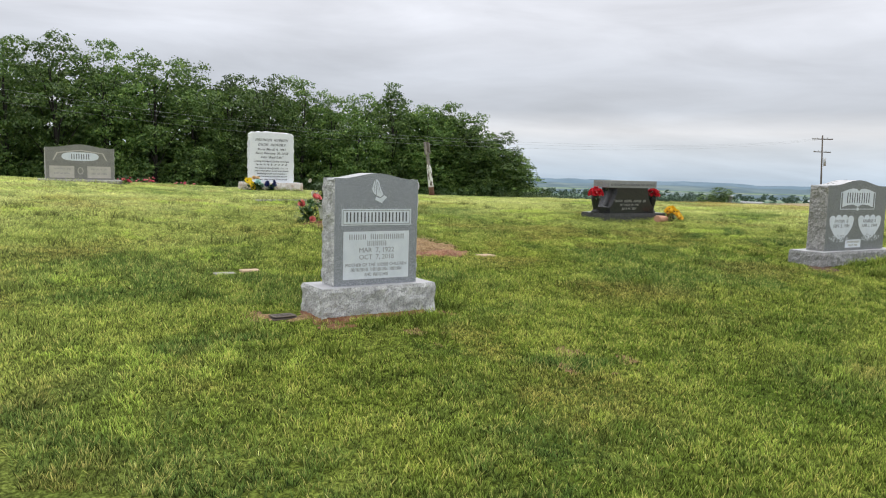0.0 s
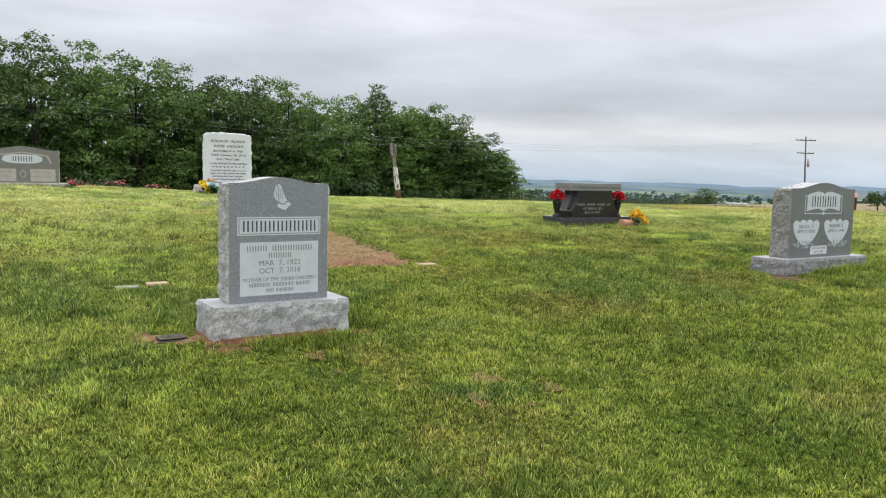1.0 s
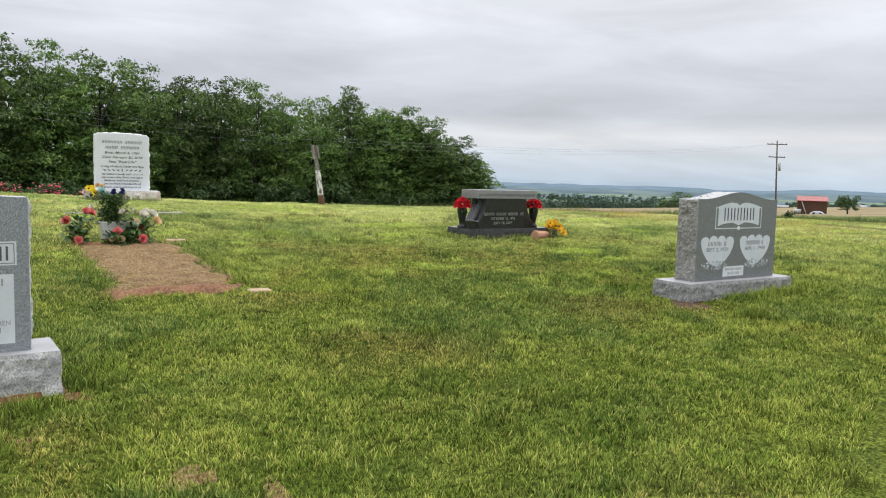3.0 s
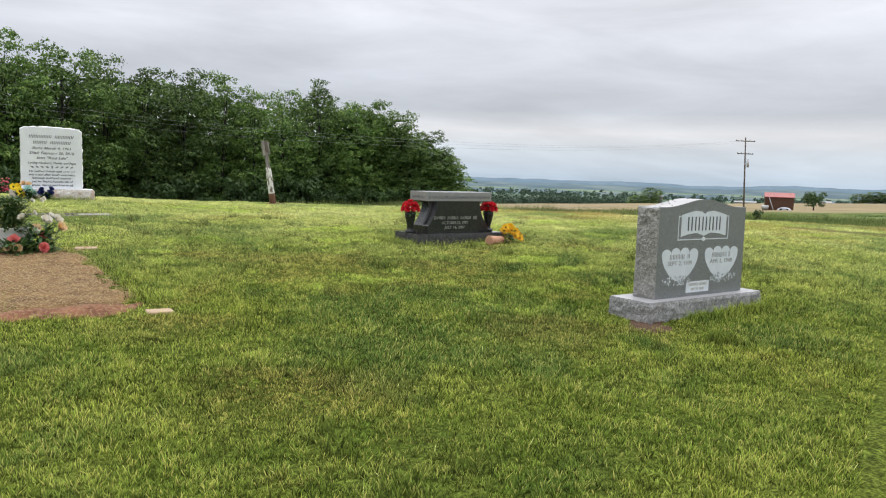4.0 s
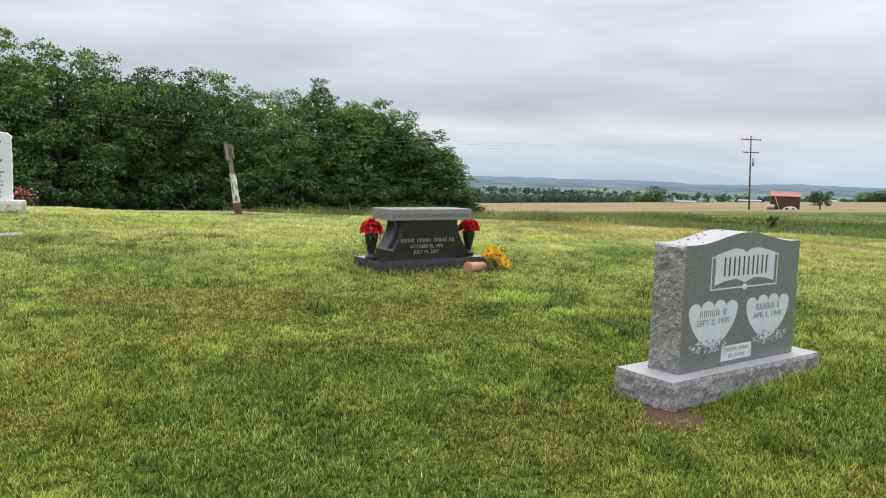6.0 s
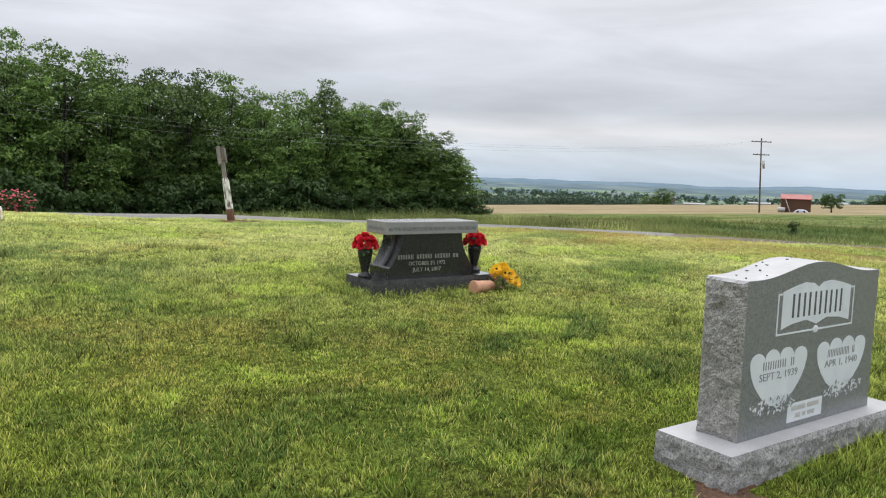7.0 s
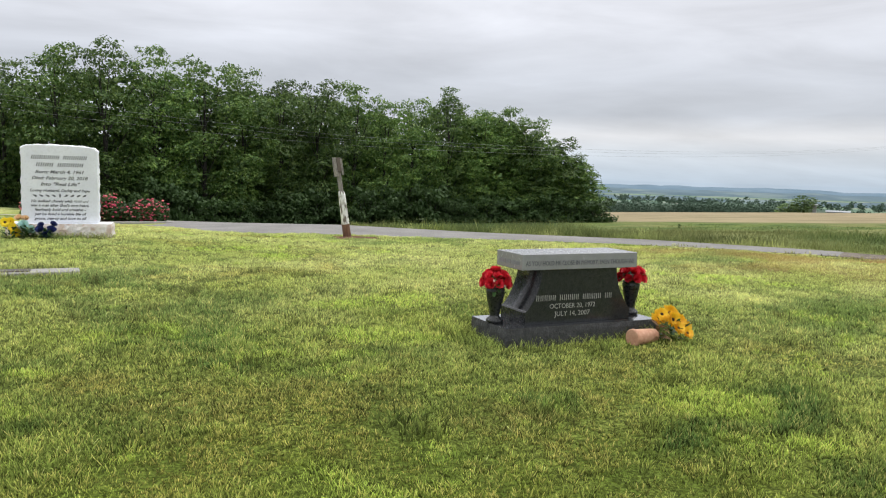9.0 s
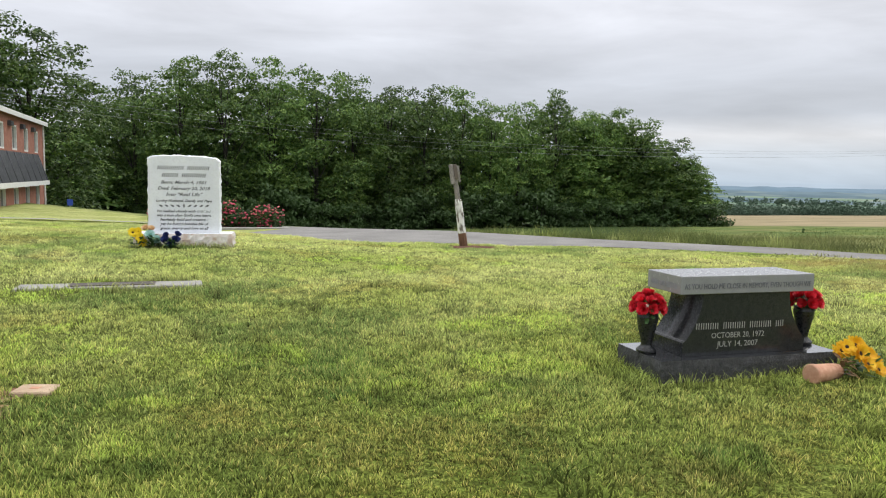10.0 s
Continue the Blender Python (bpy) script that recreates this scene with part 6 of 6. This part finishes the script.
def blades(x, y, h, w, lean, tone, rs, fine, root_dark=0.42, toward=None):
    """Grass blades as one mesh: bent, tapering strips, or single slivers farther off."""
    n = len(x)
    z = land(x, y) + uneven(x, y) - 0.004
    a, b = rs.uniform(0, 2 * np.pi, n), rs.uniform(0, 2 * np.pi, n)
    side = np.stack([np.cos(a), np.sin(a), np.zeros(n)], 1) * (w / 2)[:, None]
    if toward is not None:
        b = toward
    over = np.stack([np.cos(b), np.sin(b), np.zeros(n)], 1) * (lean * h)[:, None]
    root = np.stack([x, y, z], 1)
    up = np.stack([np.zeros(n), np.zeros(n), h], 1)
    if fine:
        mid = root + up * 0.6 + over * 0.35
        v = np.stack([root - side, root + side, mid - side * 0.8, mid + side * 0.8, root + up * 0.95 + over], 1)
        f = np.array([(0, 1, 3), (0, 3, 2), (2, 3, 4)])
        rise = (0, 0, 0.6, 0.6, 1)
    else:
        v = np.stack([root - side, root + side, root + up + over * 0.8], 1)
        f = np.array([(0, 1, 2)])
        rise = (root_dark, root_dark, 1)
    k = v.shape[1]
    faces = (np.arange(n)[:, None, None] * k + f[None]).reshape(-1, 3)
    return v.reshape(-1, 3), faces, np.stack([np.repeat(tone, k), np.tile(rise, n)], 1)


def bare(x, y):
    """Where nothing grows: under stones, on bare soil, on the markers."""
    out = np.zeros(len(x), bool)
    for x0, x1, y0, y1 in ((1.73, 2.57, 4.26, 4.63), (6.76, 8.10, 4.19, 4.58), (6.64, 6.80, 4.12, 4.34), (7.21, 8.41, 7.65, 8.12), (4.10, 5.22, 13.88, 14.32), (0.73, 2.01, 14.06, 14.45),
                           (3.97, 4.14, 5.83, 5.96), (3.97, 4.14, 8.22, 8.35), (1.47, 1.85, 5.74, 5.89), (1.48, 1.66, 4.43, 4.57), (3.42, 4.85, 10.89, 11.15), (8.20, 8.86, 14.06, 14.54), (1.42, 1.72, 4.36, 4.62)):
        out |= (x > x0) & (x < x1) & (y > y0) & (y < y1)
    sx_, sy_ = x + 0.30 * (value_noise(x, y, 4.5, 31) - 0.5) + 0.14 * (value_noise(x, y, 13, 32) - 0.5), y + 0.24 * (value_noise(x, y, 4.5, 33) - 0.5)
    return out | ((sx_ > 3.16 + 0.22 * np.clip(7.2 - y, 0, 1)) & (sx_ < 3.97) & (sy_ > 6.02) & (sy_ < 8.20))


def sow(n, x0, x1, y0, y1, rs):
    return rs.uniform(x0, x1, n), rs.uniform(y0, y1, n)


rs = np.random.RandomState(12)
soup_v, soup_f, soup_t, count = [], [], [], 0


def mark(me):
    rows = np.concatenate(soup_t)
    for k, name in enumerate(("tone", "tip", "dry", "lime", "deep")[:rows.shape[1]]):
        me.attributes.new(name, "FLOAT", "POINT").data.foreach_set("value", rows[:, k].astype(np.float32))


def gather(v, f, t):
    global count
    soup_v.append(v), soup_f.append(f + count), soup_t.append(t)
    count += len(v)


WALK = ((0.0, 0.0), (1.0, 0.3), (1.9, 0.5), (2.7, 1.0), (3.3, 1.5), (4.0, 2.2), (4.5, 2.9), (4.8, 3.5), (4.9, 4.2))


# patches that stand out in the turf: x, y, half-length, half-width, kind
PATCHES = ((7.7, 6.4, 0.32, 0.20, "lime"), (7.7, 5.9, 0.34, 0.20, "lime"), (7.2, 5.4, 0.16, 0.20, "lime"), (6.1, 6.5, 0.14, 0.10, "lime"), (5.3, 6.0, 0.13, 0.16, "lime"),
           (5.2, 6.6, 0.70, 0.45, "dry"), (5.5, 6.1, 0.40, 0.30, "dry"), (6.0, 6.0, 0.35, 0.25, "dry"), (8.0, 6.2, 0.50, 0.25, "deep"), (7.4, 6.1, 0.50, 0.25, "deep"),
           (7.8, 5.3, 0.60, 0.50, "deep"), (6.7, 6.6, 0.50, 0.30, "deep"), (0.6, 6.9, 0.60, 0.40, "dry"), (0.1, 2.9, 0.50, 0.30, "dry"), (2.8, 3.1, 0.25, 0.15, "deep"),
           (0.9, 4.1, 0.60, 0.35, "deep"), (1.7, 2.6, 0.12, 0.12, "lime"), (1.7, 3.9, 0.08, 0.08, "lime"), (2.2, 2.7, 0.30, 0.20, "dry"), (2.3, 2.4, 0.35, 0.20, "dry"),
           (4.3, 4.1, 0.60, 0.40, "dry"), (2.8, 3.1, 0.35, 0.20, "deep"), (5.7, 6.2, 0.50, 0.30, "lime"), (4.0, 5.5, 0.50, 0.40, "dry"), (4.2, 4.4, 0.40, 0.30, "dry"),
           (6.9, 9.1, 0.60, 0.30, "lime"), (3.6, 10.8, 0.50, 0.40, "lime"), (6.3, 8.2, 0.30, 0.15, "lime"), (5.6, 7.7, 0.40, 0.30, "deep"), (4.8, 7.7, 0.35, 0.30, "dry"))


def mottle(x, y, kind):
    """How much of a patch's colour the grass has here: straw, bright clover green or deep green."""
    wx, wy = x + 0.35 * (value_noise(x, y, 2.2, 41) - 0.5) + 0.16 * (value_noise(x, y, 7, 42) - 0.5), y + 0.35 * (value_noise(x, y, 2.2, 43) - 0.5) + 0.16 * (value_noise(x, y, 7, 44) - 0.5)
    out = np.zeros(len(x))
    for a, b, p, q, k in PATCHES:
        if k == kind:
            out = np.maximum(out, np.clip(1.6 - 1.6 * np.hypot((wx - a) / p, (wy - b) / q), 0, 1))
    base, seed, lo, hi = {"dry": (1.1, 51, 0.60, 0.74), "lime": (1.7, 61, 0.66, 0.76), "deep": (0.9, 71, 0.58, 0.74)}[kind]
    n = 0.5 * value_noise(wx, wy, base, seed) + 0.3 * value_noise(wx, wy, base * 2.7, seed + 1) + 0.2 * value_noise(x, y, base * 7, seed + 2)
    return np.clip(np.maximum(out, np.clip((n - lo) / (hi - lo), 0, 1) * 0.8), 0, 1)


def lawn(per_metre, x0, x1, y0, y1, keep):
    """Sows mown grass in small tufts, each of one tone with blades that lean outwards; fine beside the walk, coarser farther off."""
    per = 6
    n = int(per_metre / per * (x1 - x0) * (y1 - y0))
    x, y = sow(n, x0, x1, y0, y1, rs)
    off = np.min([np.hypot(x - a, y - b) for a, b in WALK], 0)
    ok = keep(x, y, off) & ~bare(x, y)
    x, y, off = x[ok], y[ok], off[ok]
    wide = np.clip(0.0015 * off + 0.0012, 0.0060, 0.026)
    cover = np.interp(off, [2.0, 5.0, 9.0, 13.0, 22.0], [1.65, 1.40, 0.82, 0.52, 0.42])
    thick = value_noise(x, y, 2.6, 1) * 0.55 + value_noise(x, y, 9.0, 2) * 0.45
    worn = value_noise(x, y, 1.3, 5) * 0.6 + value_noise(x, y, 4.0, 6) * 0.4
    share = cover / (0.5 * wide * 0.032) / per_metre * np.clip(0.5 + 0.9 * thick - 0.5 * (worn > 0.74), 0.3, 1.3)
    ok = rs.uniform(0, 1, len(x)) < share
    x, y, off, wide, thick = x[ok], y[ok], off[ok], wide[ok], thick[ok]
    m = len(x)
    clump = value_noise(x, y, 9.0, 11) * 0.55 + value_noise(x, y, 22.0, 12) * 0.45
    dry, lime, deep = mottle(x, y, "dry"), mottle(x, y, "lime"), mottle(x, y, "deep")
    calm = np.interp(off, [3, 8, 14], [1.0, 0.52, 0.28])
    tone = np.interp(off, [3, 7, 12], [0.505, 0.56, 0.585]) + calm * (0.54 * (clump - 0.5) + 0.13 * (value_noise(x, y, 2.3, 21) - 0.5) + rs.uniform(-0.30, 0.30, m)) + 0.06 * lime - 0.05 * dry
    size = 0.029 * (0.40 + 0.45 * thick + 0.70 * clump) * rs.uniform(0.7, 1.25, m) * (1 - 0.30 * dry + 0.25 * deep)
    rep = lambda a: np.repeat(a, per)
    a = rs.uniform(0, 2 * np.pi, m * per)
    d = rep(wide) * rs.uniform(0.2, 2.2, m * per)
    bx, by = rep(x) + np.cos(a) * d, rep(y) + np.sin(a) * d
    t = np.clip(rep(tone) + rs.uniform(-0.50, 0.50, m * per) * rep(calm), 0, 1) * 0.93 + (rs.uniform(0, 1, m * per) > 0.985) * 0.07
    v, f, t = blades(bx, by, rep(size) * rs.uniform(0.6, 1.2, m * per), rep(wide) * rs.uniform(0.7, 1.35, m * per), rs.uniform(0.2, 1.2, m * per), t, rs, False, toward=a + rs.uniform(-0.7, 0.7, m * per))
    # roots painted darkest near the walk, where the shaded gaps show
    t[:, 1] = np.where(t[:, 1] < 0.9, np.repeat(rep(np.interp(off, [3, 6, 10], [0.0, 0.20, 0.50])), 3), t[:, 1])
    gather(v, f, np.concatenate([t] + [np.repeat(rep(q), 3)[:, None] for q in (dry, lime, deep)], 1))


def mown(x, y):
    return (0.866 * x + 0.502 * y < lane_edge(-0.502 * x + 0.866 * y) - 0.05) & (y > 0.40 * x + 0.05) & (x > 0.25 - 0.06 * y)


# beside the walk, the middle lawn and the brow
lawn(15000, -0.6, 10.4, 1.0, 9.4, lambda x, y, off: (off < 5) & mown(x, y) & (0.52 * x + 0.85 * y > 2.5))
lawn(8200, -3.0, 13.5, 2.0, 14.0, lambda x, y, off: (off >= 5) & (off < 9.5) & mown(x, y))
lawn(2900, -4.5, 23.0, 5.0, 25.0, lambda x, y, off: (off >= 9.5) & mown(x, y))
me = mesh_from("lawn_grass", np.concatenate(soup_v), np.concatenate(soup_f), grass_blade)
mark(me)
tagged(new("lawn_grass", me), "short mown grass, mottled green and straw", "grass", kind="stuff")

# longer tufts against the stones and here and there in the lawn
soup_v, soup_f, soup_t, count = [], [], [], 0
for x0, x1, y0, y1, n in ((1.9, 2.55, 4.06, 4.20, 420), (2.70, 2.85, 4.3, 4.7, 200), (7.05, 8.2, 4.03, 4.16, 900), (8.13, 8.25, 4.1, 4.6, 350), (7.15, 8.45, 7.54, 7.64, 350), (7.0, 7.19, 7.6, 8.2, 800),
                          (4.0, 5.25, 13.70, 13.84, 500), (0.7, 2.0, 13.9, 14.04, 400), (3.02, 3.12, 6.1, 8.2, 500), (3.98, 4.12, 6.1, 8.1, 800), (3.3, 4.9, 11.17, 11.3, 700), (3.3, 4.9, 10.76, 10.88, 300)):
    x, y = sow(n, x0, x1, y0, y1, rs)
    m = len(x)
    gather(*blades(x, y, rs.uniform(0.035, 0.095, m), rs.uniform(0.003, 0.006, m), rs.uniform(0.2, 0.9, m), rs.uniform(0, 0.8, m), rs, True))
# ragged uncut edge along the lane
for n, e0, e1, f0, f1, h in ((3500, 21.6, 22.7, -12, 6.5, 0.050), (800, 22.6, 23.0, -12, 6.0, 0.08)):
    e, f = sow(n, e0, e1, f0, f1, rs)
    x, y = ef(e, f)
    x, y = x[value_noise(x, y, 1.1, 15) > 0.42], y[value_noise(x, y, 1.1, 15) > 0.42]
    m = len(x)
    gather(*blades(x, y, h * rs.uniform(0.4, 1.3, m), rs.uniform(0.012, 0.022, m), rs.uniform(0.2, 1.0, m), rs.uniform(0, 0.7, m), rs, True))
for _ in range(150):
    cx, cy = rs.uniform(0, 10), rs.uniform(2, 11)
    n = rs.randint(25, 70)
    x, y = cx + rs.normal(size=n) * 0.05, cy + rs.normal(size=n) * 0.05
    ok = ~bare(x, y)
    x, y = x[ok], y[ok]
    m = len(x)
    if m:
        gather(*blades(x, y, rs.uniform(0.05, 0.10, m), rs.uniform(0.004, 0.008, m), rs.uniform(0.2, 0.9, m), rs.uniform(0, 0.5, m), rs, True))
# low broad-leaved weeds in the sward
for _ in range(120):
    cx, cy = rs.uniform(0.5, 9.5), rs.uniform(2.5, 9.5)
    n = rs.randint(10, 34)
    x, y = cx + rs.normal(size=n) * 0.035, cy + rs.normal(size=n) * 0.035
    ok = ~bare(x, y)
    x, y = x[ok], y[ok]
    m = len(x)
    if m:
        gather(*blades(x, y, rs.uniform(0.018, 0.034, m), rs.uniform(0.010, 0.018, m), rs.uniform(0.6, 1.6, m), np.clip(rs.uniform(0.2, 0.55) + rs.uniform(-0.15, 0.15, m), 0, 0.8), rs, True))
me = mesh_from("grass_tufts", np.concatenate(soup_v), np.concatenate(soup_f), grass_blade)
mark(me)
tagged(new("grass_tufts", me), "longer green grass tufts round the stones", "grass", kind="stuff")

# uncut meadow beyond the lane
soup_v, soup_f, soup_t, count = [], [], [], 0
for n, e0, e1, f0, f1, h, w in ((30000, 24.12, 25.4, -45, 11.5, 0.27, 0.016), (9000, 24.15, 27.0, 7, 17, 0.30, 0.020), (60000, 25.2, 34, -45, 12, 0.17, 0.022), (35000, 34, 60, -50, 18, 0.15, 0.045), (20000, 60, 125, -60, 34, 0.16, 0.12)):
    e, f = sow(n, e0, e1, f0, f1, rs)
    x, y = ef(e, f)
    keep = value_noise(x, y, 0.35, 8) * 0.6 + value_noise(x, y, 1.4, 9) * 0.4 > rs.uniform(0.05, 0.55, n)
    x, y = x[keep], y[keep]
    m = len(x)
    gather(*blades(x, y, h * rs.uniform(0.4, 1.3, m) * (0.25 + 0.9 * value_noise(x, y, 0.5, 3) * value_noise(x, y, 1.9, 4) * 2), w * rs.uniform(0.7, 1.3, m), rs.uniform(0.2, 1.2, m), np.clip(value_noise(x, y, 0.8, 14) * 0.5 + rs.uniform(0, 0.45, m), 0, 0.83), rs, False))
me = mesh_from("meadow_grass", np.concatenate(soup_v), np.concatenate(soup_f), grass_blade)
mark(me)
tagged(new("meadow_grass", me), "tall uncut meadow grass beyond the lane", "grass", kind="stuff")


# straw strewn over the fresh grave
soup_v, soup_f, soup_t, count = [], [], [], 0
x, y = sow(2600, 3.12, 3.98, 6.12, 8.12, rs)
m = len(x)
v, f, t = blades(x, y, rs.uniform(0.004, 0.016, m), rs.uniform(0.003, 0.005, m), rs.uniform(3, 9, m), rs.uniform(0, 1, m), rs, True)
v[:, 2] += 0.036
me = mesh_from("loose_straw", v, f, loose_straw)
tagged(new("loose_straw", me), "loose pale straw strewn over the clay", "straw", kind="stuff")
